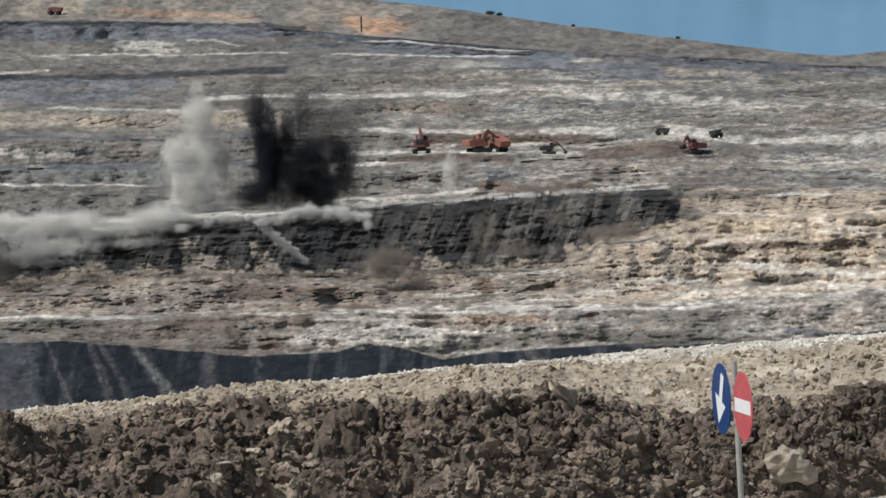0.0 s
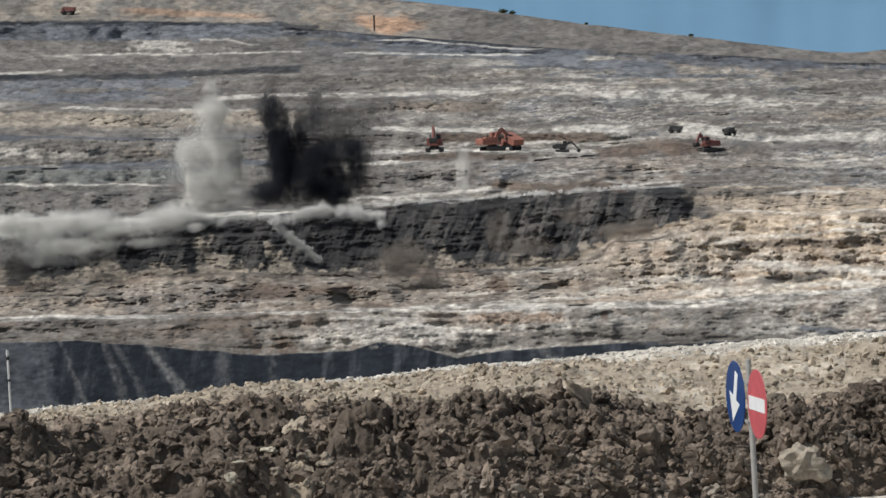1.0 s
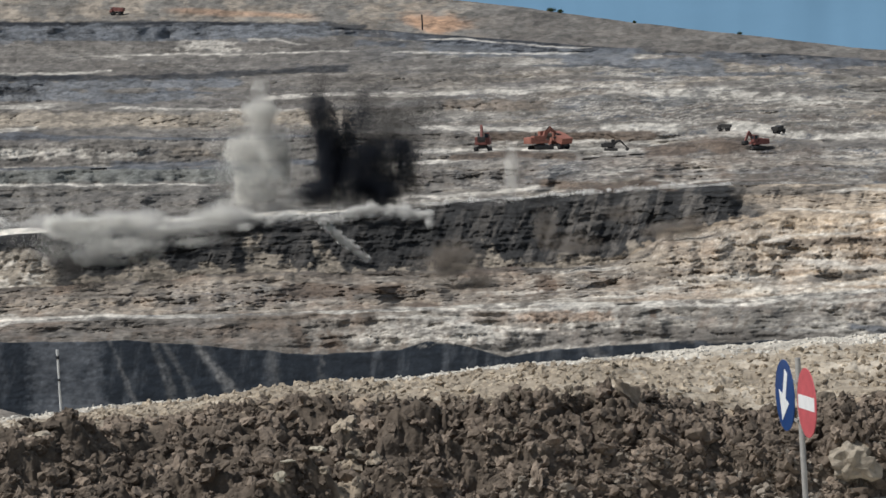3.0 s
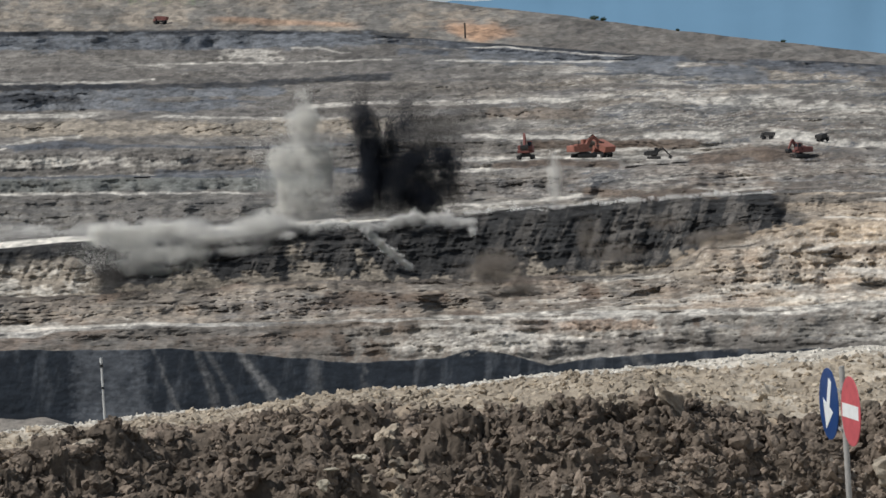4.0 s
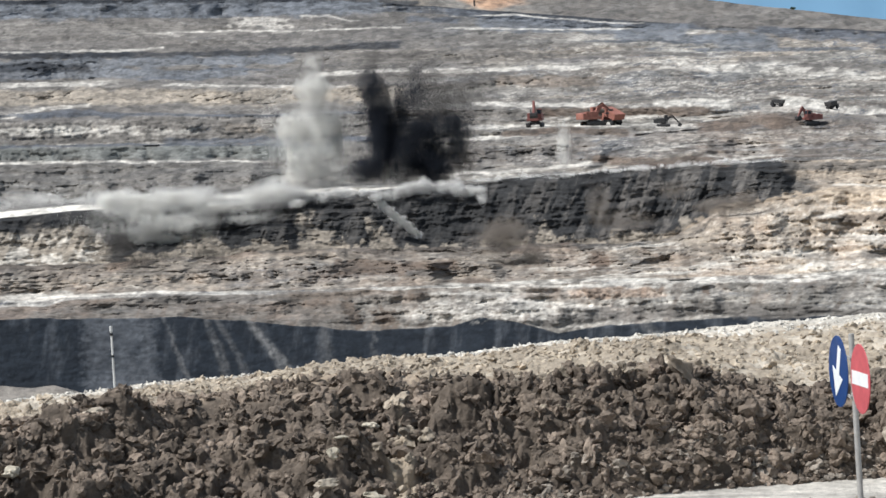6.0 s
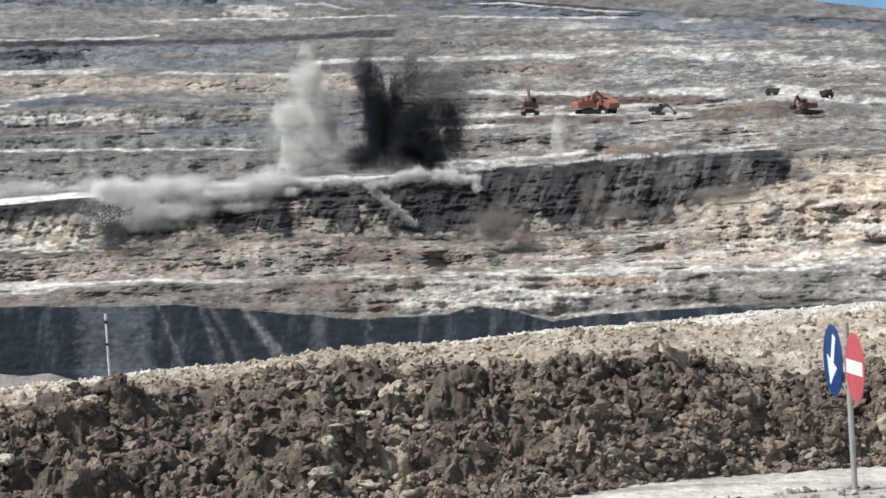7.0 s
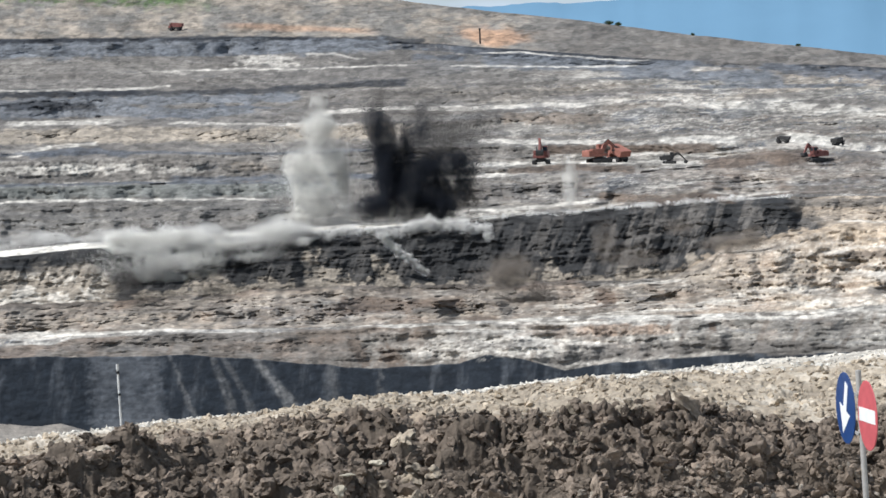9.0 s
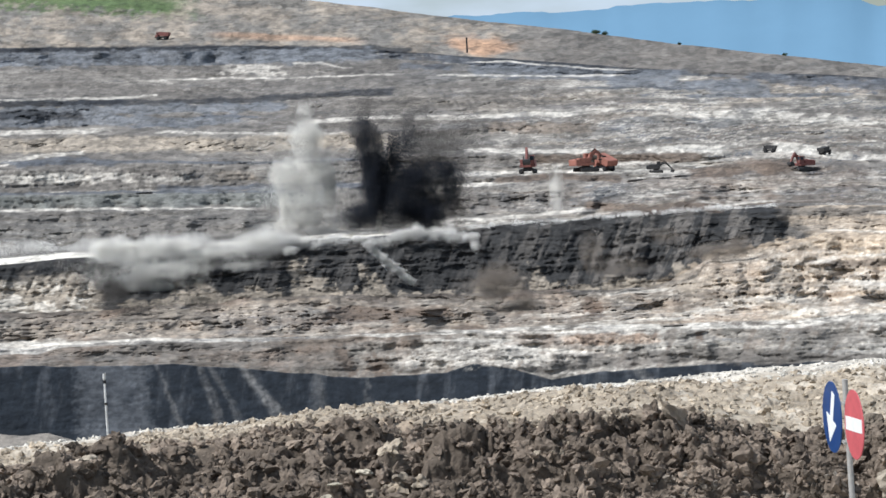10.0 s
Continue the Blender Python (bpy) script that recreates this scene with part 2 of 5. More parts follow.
YARD_WALL = [(-12.723, -0.912), (-9.900, -0.921), (-6.116, -1.012), (-2.276, -1.074), (0.090, -1.158), (3.380, -1.309), (4.148, -1.360), (6.697, -1.533), (7.331, -1.579), (10.071, -1.765)]
WHITE_BACK = [(-12.712, -0.686), (-9.893, -0.769), (0.094, -1.042), (2.875, -1.022), (6.705, -1.252), (7.968, -1.420), (10.078, -1.461)]
UPPER = [(-12.688, -0.186), (-9.869, -0.225), (0.122, -0.259), (2.898, -0.291), (6.722, -0.614), (10.092, -0.854)]
LINE_TOP = [(-12.649, 0.615), (-9.834, 0.520), (-6.947, 0.384), (-5.419, 0.446), (-3.757, 0.479), (-2.220, 0.413), (0.143, 0.357), (2.914, 0.221), (8.000, -0.148), (10.104, -0.348)]
HIGH_FOOT = [(-12.609, 1.438), (-9.798, 1.327), (-7.290, 1.222), (-4.749, 1.241), (-3.472, 1.198), (-2.195, 1.078), (0.154, 0.677), (2.924, 0.541), (5.475, 0.297), (8.005, 0.029), (10.110, -0.095)]
HIGH_TOP = [(-12.590, 1.837), (-9.779, 1.730), (-6.640, 1.633), (-4.102, 1.449), (-2.189, 1.231), (0.164, 0.958), (1.649, 0.778), (4.205, 0.521), (6.748, 0.341), (8.260, 0.160), (10.113, 0.056)]
CREST = [(-12.504, 3.612), (-9.710, 3.235), (-7.218, 2.891), (-4.697, 2.525), (-2.793, 2.209), (-1.137, 1.937), (0.191, 1.725), (1.289, 1.559), (2.947, 1.244), (5.491, 0.858), (8.015, 0.448), (8.643, 0.375), (9.270, 0.339), (10.121, 0.384)]


# pale wash-outs on the lower seam: azimuth, lean, width, strength; slides of tan earth and sunlit wedges put into
# colour on the upper seam: azimuth, elevation, half sizes
WASHES = [(-7.103, 0.75, 0.10, 0.8), (-9.080, 0.35, 0.04, 0.5), (-8.094, 0.3, 0.07, 0.4), (-7.840, 0.5, 0.06, 0.3), (-5.416, 0.0, 0.10, 0.3), (-4.325, 0.0, 0.05, 0.3), (1.876, 0.8, 0.14, 0.5)]
FALLS_AND_LIT = [(-5.52, -3.65, 0.62, 0.46), (-0.29, -3.92, 0.28, 0.36), (-4.12, -3.77, 0.35, 0.36), (-6.73, -4.01, 0.45, 0.2), (-8.15, -3.9, 0.9, 0.3), (3.04, -4.03, 0.32, 0.3), (1.42, -4.17, 0.4, 0.22)]
# flat dark brown patches; some on the cliff put its shading into colour
DARK_PATCHES = [(0.887, -4.639, 0.335, 0.258), (3.317, -5.411, 0.103, 0.155), (-4.769, -5.608, 0.206, 0.438), (-4.029, -5.794, 0.335, 0.335), (-1.907, -5.016, 0.515, 0.103)]


# strata, benches and ledges of the pit wall
LAYERS = []


def layer(colour, shape, half, *line):
    """A stratum along a line of azimuths and elevations: a steep face, a flat tread or a broken patch, half its thickness in degrees."""
    LAYERS.append((colour, shape, half, line))


# hillside and high seam
layer(COAL, "face", 0.051, (-13.2, 1.80), (-9.78, 1.7), (-7.9, 1.67), (-6.64, 1.61), (-5.37, 1.52), (-3.85, 1.47), (-3.08, 1.35))
layer(SLATE, "face", 0.166, (-13.2, 1.58), (-9.79, 1.48), (-7.28, 1.44), (-5.38, 1.36), (-3.98, 1.32))
layer(SLATE_DARK, "face", 0.064, (-3.1, 1.01), (-2.71, 0.98), (-2.2, 0.95))
layer(SLATE_DARK, "face", 0.077, (-2.19, 1.14), (-1.68, 1.05), (-0.28, 0.88), (1.0, 0.72), (2.03, 0.62), (3.44, 0.59))
layer(SLATE, "face", 0.128, (-1.43, 0.85), (-0.15, 0.73), (1.64, 0.59), (2.92, 0.5))
layer(PALE, "tread", 0.019, (-1.43, 1.05), (-0.66, 1.01), (1.01, 0.77), (1.9, 0.69))
layer(DARKGREY, "face", 0.128, (3.44, 0.68), (4.21, 0.6), (5.1, 0.43))
layer(SLATE_DARK, "face", 0.102, (4.84, 0.42), (5.47, 0.28), (6.49, 0.22), (7.12, 0.11), (8.01, 0.11))
layer(SLATE, "face", 0.077, (3.43, 0.33), (4.2, 0.29), (4.71, 0.26))
layer(PALE, "patch", 0.128, (-7.14, 1.09), (-6.54, 1.1), (-6.03, 1.04))
layer(PALE, "tread", 0.019, (-8.69, 0.95), (-7.18, 0.94), (-5.66, 0.87), (-3.49, 0.85))
layer(PALE, "tread", 0.026, (-5.52, 1.2), (-5.01, 1.18), (-4.5, 1.05))
layer(PALE, "tread", 0.019, (-2.21, 0.78), (-0.92, 0.7), (0.36, 0.62), (1.64, 0.59))
# dark line and the grey strata under it
layer(COAL, "face", 0.077, (-13.2, 0.59), (-9.84, 0.49), (-8.58, 0.45), (-7.32, 0.43), (-6.57, 0.4), (-5.67, 0.44), (-4.52, 0.47), (-3.5, 0.46))
layer(COAL, "face", 0.064, (-12.25, 0.64), (-11.5, 0.63), (-10.37, 0.51), (-9.61, 0.5))
layer(PALE, "tread", 0.026, (-13.2, 0.70), (-9.83, 0.6), (-9.46, 0.6), (-8.95, 0.62))
layer(SLATE, "face", 0.102, (-13.2, 0.43), (-9.84, 0.33), (-7.96, 0.28), (-6.06, 0.23))
layer(DARKGREY, "face", 0.064, (-1.32, 0.33), (-0.17, 0.29), (0.73, 0.28))
layer(DARKGREY, "face", 0.032, (-2.1, 0.09), (-1.2, 0.15), (0.34, 0.05), (1.62, 0.04), (3.42, -0.09))
layer(SLATE, "face", 0.115, (-13.2, 0.19), (-9.85, 0.09), (-8.6, 0.02), (-7.09, -0.01))
layer(SLATE_DARK, "face", 0.026, (-7.72, 0.07), (-7.21, 0.09), (-6.71, 0.02))
layer(SLATE_DARK, "face", 0.032, (-9.24, -0.06), (-8.48, -0.06))
layer(COAL, "face", 0.090, (-12.27, 0.31), (-11.52, 0.31), (-10.58, 0.24))
layer(PALE, "tread", 0.045, (-5.19, -0.14), (-4.42, -0.11), (-3.46, -0.11))
layer(PALE, "tread", 0.051, (-2.76, -0.17), (-1.21, -0.21), (-0.44, -0.18), (0.46, -0.25))
layer(DARKGREY, "face", 0.032, (-5.32, -0.25), (-4.17, -0.21), (-3.14, -0.25), (-1.73, -0.3), (-1.41, -0.37))
layer(PALE, "patch", 0.115, (1.49, -0.15), (2.26, -0.24), (3.15, -0.34), (4.18, -0.4))
layer(PALE, "patch", 0.102, (3.67, -0.36), (4.69, -0.44), (5.71, -0.53), (6.72, -0.61))
layer(PALE, "patch", 0.051, (6.72, -0.77), (7.35, -0.78), (8.11, -0.79))
layer(PALE, "tread", 0.026, (3.94, 0.1), (4.57, 0.06))
layer(SLATE, "face", 0.115, (1.64, 0.42), (3.43, 0.27), (4.96, 0.11))
layer(SLATE_DARK, "face", 0.026, (0.99, 0.33), (2.27, 0.29), (3.43, 0.19))
layer(SLATE, "face", 0.038, (3.42, 0.04), (5.46, -0.06), (6.74, -0.08))
layer(DARKGREY, "face", 0.038, (7.49, -0.17), (8.5, -0.14), (9.63, -0.12))
layer(DARKGREY, "face", 0.077, (8.25, -0.44), (9.0, -0.39), (10.1, -0.45))
layer(DARKGREY, "face", 0.051, (4.44, -0.22), (5.46, -0.26))
layer(PALE, "tread", 0.051, (-12.29, -0.06), (-11.04, -0.11), (-9.96, -0.12))
layer(PALE, "tread", 0.026, (-8.61, -0.21), (-7.36, -0.29), (-5.71, -0.41), (-4.69, -0.44))
layer(UMBER, "face", 0.128, (-1.1, -0.47), (-0.2, -0.53), (0.96, -0.55))
layer(FALL, "face", 0.166, (-13.2, -0.34), (-9.88, -0.44), (-6.1, -0.62), (-3.54, -0.64))
layer(DARKGREY, "face", 0.077, (-6.11, -0.9), (-5.22, -0.9), (-4.52, -0.99))
layer(PALE, "tread", 0.045, (-12.33, -0.77), (-11.57, -0.65), (-10.62, -0.61))
layer(SLATE_DARK, "face", 0.077, (-11.83, -0.78), (-10.82, -0.71), (-9.94, -0.85))
# bench of the machines and its wall
layer(SLATE_DARK, "face", 0.032, (-13.2, -0.73), (-9.9, -0.83), (-8.64, -0.89), (-7.38, -0.97), (-5.73, -1.04), (-4.33, -1.05))
layer(DARKGREY, "face", 0.051, (-4.2, -1.01), (-3.69, -0.97), (-3.17, -0.94))
layer(DARKGREY, "face", 0.102, (-3.31, -1.11), (-1.76, -1.14), (-0.86, -1.2))
layer(BROWN, "face", 0.102, (-0.22, -1.22), (1.58, -1.27), (3.38, -1.35))
layer(PALE, "tread", 0.051, (-1.63, -0.97), (-0.73, -1.03), (-0.21, -1.04), (0.94, -1.1))
layer(PALE, "patch", 0.115, (-13.2, -1.10), (-9.91, -1.2), (-9.16, -1.23), (-8.26, -1.26))
layer(PALE, "patch", 0.128, (-12.35, -1.11), (-11.6, -1.15), (-10.78, -1.19))
layer(TAN, "patch", 0.102, (-7.34, -1.31), (-6.64, -1.3), (-5.75, -1.31))
layer(SLATE_DARK, "face", 0.064, (-8.67, -1.48), (-7.16, -1.56), (-5.12, -1.56), (-3.71, -1.67))
layer(PALE, "tread", 0.038, (-1.91, -1.49), (-0.75, -1.53), (0.67, -1.55), (2.08, -1.6), (2.98, -1.66))
layer(PALE, "tread", 0.038, (-2.82, -1.75), (-1.79, -1.74), (-0.88, -1.74))
layer(BROWN, "face", 0.077, (-1.01, -1.67), (0.28, -1.65), (1.56, -1.76))
layer(PALE, "tread", 0.090, (2.49, -1.11), (3.38, -1.16), (3.96, -1.2))
layer(PALE, "tread", 0.102, (5.3, -1.21), (6.07, -1.3), (6.7, -1.47))
layer(PALE, "tread", 0.115, (7.27, -1.6), (8.34, -1.56), (9.22, -1.54), (10.08, -1.52))
layer(PALE, "tread", 0.026, (7.32, -1.97), (8.08, -2.02))
layer(PALE, "tread", 0.026, (8.33, -2.08), (9.27, -2.07))
layer(BROWN, "face", 0.166, (3.5, -1.72), (4.52, -1.63), (5.42, -1.62))
layer(DARKGREY, "face", 0.102, (6.57, -1.66), (7.96, -1.7), (8.97, -1.77))
# shelf behind the coal bench
layer(ASH, "face", 0.166, (-13.2, -1.59), (-9.94, -1.69), (-7.42, -1.79), (-5.13, -1.84))
layer(SLATE_DARK, "face", 0.026, (-13.2, -1.42), (-9.93, -1.52), (-7.41, -1.64), (-5.25, -1.75))
layer(PALE, "tread", 0.020, (-13.2, -1.81), (-9.95, -1.91), (-7.43, -2.0), (-6.54, -2.05))
layer(PALE, "tread", 0.020, (-12.39, -1.81), (-10.5, -1.87), (-9.23, -1.92))
layer(DARKGREY, "face", 0.051, (-6.54, -2.1), (-5.14, -2.11), (-3.35, -2.23))
layer(DARKGREY, "face", 0.038, (-9.47, -2.5), (-8.08, -2.49), (-6.68, -2.41), (-6.17, -2.35))
layer(PALE, "tread", 0.038, (-2.46, -2.52), (-1.3, -2.55), (-0.27, -2.51), (0.64, -2.43))
layer(PALE, "patch", 0.090, (-2.46, -2.66), (-1.82, -2.67), (-1.17, -2.63))
layer(DARKGREY, "face", 0.102, (-0.77, -2.11), (-0.25, -2.07), (0.39, -2.07))
layer(BROWN, "face", 0.102, (1.03, -2.35), (2.19, -2.47), (3.35, -2.43), (3.86, -2.48))
layer(PALE, "tread", 0.026, (3.48, -2.37), (4.11, -2.46), (4.89, -2.42))
# ledges of the tan end wall
layer(DARKGREY, "face", 0.102, (5.39, -2.65), (6.54, -2.73), (7.93, -2.71))
layer(PALE, "tread", 0.032, (7.55, -2.77), (8.06, -2.74), (8.69, -2.78))
layer(PALE, "tread", 0.026, (6.4, -3.14), (7.42, -3.19), (8.43, -3.28))
layer(PALE, "tread", 0.032, (8.68, -3.24), (9.31, -3.19), (10.04, -3.19))
layer(PALE, "tread", 0.038, (7.79, -3.52), (8.55, -3.41), (9.3, -3.52))
layer(PALE, "tread", 0.038, (6.0, -3.83), (6.64, -3.72), (7.91, -3.74), (8.54, -3.63), (9.74, -3.66))
layer(UMBER, "face", 0.090, (6.51, -3.9), (7.9, -3.89), (9.55, -3.88))
layer(PALE, "tread", 0.051, (6.62, -4.27), (7.38, -4.37), (7.89, -4.52), (8.78, -4.49), (9.78, -4.64))
layer(DARKGREY, "face", 0.090, (6.99, -4.7), (7.88, -4.7), (8.33, -4.63))
layer(PALE, "patch", 0.154, (8.64, -4.79), (9.15, -4.82), (9.77, -4.87))
layer(PALE, "tread", 0.045, (5.51, -5.27), (6.6, -5.13), (7.17, -5.13))
layer(PALE, "tread", 0.038, (7.23, -5.25), (8.5, -5.22))
layer(PALE, "tread", 0.032, (3.26, -5.23), (4.8, -5.26), (5.32, -5.26))
layer(DARKGREY, "patch", 0.102, (5.65, -4.78), (6.48, -4.79), (6.99, -4.8))
layer(DARKGREY, "patch", 0.128, (5.57, -5.45), (6.59, -5.5), (7.23, -5.55))
layer(TAN, "face", 0.115, (6.14, -3.41), (7.16, -3.41), (8.42, -3.42))
# lower slope and cliff
layer(PALE, "tread", 0.032, (-2.43, -5.04), (-1.39, -5.13), (0.16, -5.21), (1.45, -5.19), (3.26, -5.2))
layer(PALE, "tread", 0.032, (-2.82, -5.24), (-1.92, -5.27), (-1.14, -5.34))
layer(PALE, "tread", 0.045, (-1.28, -5.43), (0.14, -5.63), (0.85, -5.72))
layer(PALE, "tread", 0.032, (1.35, -4.37), (1.99, -4.35), (2.58, -4.35))
layer(RUST, "face", 0.115, (0.41, -5.37), (1.18, -5.4), (2.22, -5.43))
layer(PALE, "patch", 0.230, (-3.22, -5.67), (-1.93, -5.66), (-1.16, -5.71), (-0.25, -5.82))
layer(DARKGREY, "face", 0.154, (-0.2, -6.01), (0.78, -5.9), (2.07, -5.88), (3.5, -5.8), (4.4, -5.93), (5.42, -5.98))
layer(SLATE_DARK, "face", 0.077, (7.86, -5.81), (8.61, -5.94), (9.68, -6.0))
layer(DARKGREY, "face", 0.090, (5.55, -5.92), (6.45, -6.03), (7.21, -6.02))
layer(BROWN, "face", 0.166, (-4.98, -4.51), (-3.96, -4.63), (-2.41, -4.68))
layer(BROWN, "patch", 0.128, (-1.26, -4.94), (-0.87, -4.86), (-0.54, -4.77))
layer(TAN, "tread", 0.038, (-6.73, -4.19), (-5.87, -4.2), (-4.84, -4.1))
layer(TAN, "patch", 0.128, (-13.2, -4.50), (-10.07, -4.6), (-8.81, -4.72), (-7.55, -4.84))
layer(PALE, "tread", 0.032, (-13.2, -4.79), (-10.08, -4.89), (-9.33, -4.9), (-8.44, -4.93))
layer(PALE, "tread", 0.077, (-12.56, -4.85), (-11.8, -4.87), (-11.23, -4.84))
layer(UMBER, "face", 0.090, (-6.03, -5.12), (-5.26, -5.15), (-4.49, -5.11))
layer(DARKGREY, "face", 0.077, (-9.33, -5.04), (-8.2, -5.11), (-7.06, -5.19))
layer(TAN, "tread", 0.038, (-2.99, -4.5), (-2.27, -4.46), (-1.63, -4.41))
layer(DARKGREY, "face", 0.077, (-3.32, -4.74), (-2.42, -4.8))


def tan_el(points):
    return np.tan(np.radians(curve_at(points, AZ)))


def level(points, d, ragged=0.0):
    """A line of the ground at distance d: its distances and heights, azimuth by azimuth."""
    d = np.full(AZ.shape, float(d))
    torn = fbm(AZ * 1.6, AZ * 0, int(d[0]), 4, 0.5) * np.where(np.abs(AZ) < 14, ragged, 0)
    return d, EYE + d * (tan_el(points) + np.radians(torn))


def flat(points, z):
    d = (z - EYE) / tan_el(points)
    return np.clip(d, 12, 60), np.full(AZ.shape, float(z))


def at_height(d, z):
    return np.full(AZ.shape, float(d)), np.broadcast_to(np.asarray(z, float), AZ.shape).copy()


rim_z = level(RIM, 33)[1]
# name of the stretch that ends at the line, the line, rows
PROFILE = [
    ("mound", at_height(0.002, EYE - 1.6), 1),
    ("mound", at_height(5, EYE - 1.62), 6),
    ("verge", at_height(15, 0.1), 10),
    ("verge", flat(ROAD_NEAR, 0.0), 30),
    ("road", flat(ROAD_FAR, 0.0), 16),
    ("bank", level(DARK_TOP, 29.0), 150),
    ("berm", level(RIM, 33.0), 90),
    ("drop", at_height(34.2, rim_z - 0.7), 5),
    ("drop", (np.full(AZ.shape, 40.0), rim_z * 0.2 - 2.6), 6),
    ("second", level(SECOND_RIM, 47.0), 20),
    ("drop", at_height(50, -5.0), 4),
    ("drop", at_height(130, -74.0), 10),
    ("drop", level(TOE, 520), 12),
    ("seam", level(SEAM_TOP, 531, 0.03), 80),
    ("cliff", level(CLIFF_TOP, 548, 0.03), 40),
    ("tread", level(CLIFF_BACK, 572), 6),
    ("rubble", level(COAL_FOOT, 632, 0.05), 64),
    ("coal", level(COAL_TOP, 656, 0.02), 66),
    ("coalback", level(COAL_BACK, 700), 8),
    ("shelf", level(SHELF, 775, 0.03), 46),
    ("shelf2", level(YARD_FRONT, 800), 14),
    ("yard", level(YARD_BACK, 845), 8),
    ("wall", level(YARD_WALL, 856, 0.02), 20),
    ("white", level(WHITE_BACK, 910), 10),
    ("upper", level(UPPER, 1000), 40),
    ("line", level(LINE_TOP, 1090), 44),
    ("high", level(HIGH_FOOT, 1250), 44),
    ("highseam", level(HIGH_TOP, 1268, 0.012), 24),
    ("hill", level(CREST, 1560, 0.014), 64),
    ("behind", at_height(1900, level(CREST, 1560)[1] - 12), 3),
    ("behind", at_height(3000, -30.0), 3),
    ("behind", at_height(4950, -30.0), 3),
]


def scree(az, p):
    """Above zero where pale crumbled earth has run down the dark bank."""
    foot = 1 - np.abs(az + 3.75) / (0.25 + 0.75 * np.clip(0.6 - p, 0, 1)) - 2.0 * np.clip(p - 0.45, 0, 1)
    top = 1 - np.abs(az - 0.35) / 1.1 - 3.0 * np.clip(0.86 - p, 0, 1)
    return np.maximum(foot, top)


def build_ground():
    dist, tangent, kind, along = [PROFILE[0][1][0]], [(PROFILE[0][1][1] - EYE) / PROFILE[0][1][0]], ["mound"], [0.0]
    for (_, (d0, z0), _), (name, (d1, z1), rows) in zip(PROFILE, PROFILE[1:]):
        for r in range(1, rows + 1):
            p = r / rows
            d = d0 + (d1 - d0) * p
            if d0.mean() > 500 and name != "behind":
                t = (z0 - EYE) / d0 + ((z1 - EYE) / d1 - (z0 - EYE) / d0) * p
            else:
                t = (z0 + (z1 - z0) * p - EYE) / d
            dist.append(d), tangent.append(t), kind.append(name), along.append(p)
    D, T, P = np.array(dist), np.array(tangent), np.array(along)
    kind = np.array(kind)
    A = np.broadcast_to(AZ, D.shape)
    E = np.degrees(np.arctan(T))
    far = (kind != "behind") & (D.mean(1) > 525)

    # strata: thin and thick beds, each with a brink, a tread above it and a face above that
    rng = np.random.default_rng(21)
    beds = -7.0 + np.cumsum(0.07 + 0.26 * rng.random(90) ** 2)
    Ew = E + 0.16 * fbm(A * 0.30, E * 0.5, 59, 3) + 0.05 * fbm(A * 1.3, E * 1.5, 58, 4, 0.6) + 0.012 * fbm(A * 9, E * 9, 57, 3)
    bed = np.clip(np.searchsorted(beds, Ew), 1, 89)
    up = (Ew - beds[bed - 1]) / (beds[bed] - beds[bed - 1])
    there = step(-0.25, 0.25, fbm(A * 0.35 + bed * 7.3, bed * 3.1, 56, 3))
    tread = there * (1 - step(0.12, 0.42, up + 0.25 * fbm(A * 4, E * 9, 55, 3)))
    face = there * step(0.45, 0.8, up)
    masks = []
    torn = 0.55 * fbm(A * 3.0, E * 7.0, 91, 5, 0.65)
    broken = step(-0.1, 0.35, fbm(A * 5, E * 11, 93, 4, 0.65) + 0.35)
    middle = np.abs(AZ) < 14
    low, high = E[:, middle].min(1), E[:, middle].max(1)
    for n, (colour, shape, half, line) in enumerate(LAYERS):
        xs, ys = zip(*line)
        rows = np.where(far & (low < max(ys) + 3 * half) & (high > min(ys) - 3 * half))[0]
        rows = slice(rows[0], rows[-1] + 1)
        bend = np.interp(AZ, xs, ys) - 0.02 * fbm(AZ * 2.4, AZ * 0 + n, 92, 4, 0.6)
        off = (E[rows] - bend) / half
        tip = np.minimum((AZ - xs[0] + 0.25) / 0.3, (xs[-1] + 0.25 - AZ) / 0.3) + 0.8 * torn[rows]
        m = (1 - step(0.75, 1.2, np.abs(off) + torn[rows])) * step(0.0, 0.5, tip)
        m = m * (broken[rows] if shape == "patch" else 0.5 + 0.5 * broken[rows] if shape == "tread" else 1.0)
        masks.append((rows, m))
        if shape == "tread":
            tread[rows], face[rows] = np.maximum(tread[rows], m), face[rows] * (1 - m)
        elif shape == "face":
            tread[rows], face[rows] = tread[rows] * (1 - m), np.maximum(face[rows], m)
    ledges = -7.0 + np.cumsum(0.022 + 0.05 * rng.random(260))
    El = E + 0.05 * fbm(A * 0.8, E * 2.0, 46, 4, 0.6)
    ledge = np.clip(np.searchsorted(ledges, El), 1, 259)
    rise = (El - ledges[ledge - 1]) / (ledges[ledge] - ledges[ledge - 1])
    shown = step(-0.1, 0.2, fbm(A * 1.1 + ledge * 3.7, ledge * 2.3, 47, 3, 0.6))
    small = shown * (1 - step(0.25, 0.5, rise))
    run = 0.2 + 2.2 * tread + 0.9 * small + 0.15 * fbm(A * 1.5, E * 4, 94, 3)
    run = np.maximum(run * (1 - 0.85 * face), 0.03)
    first = 0
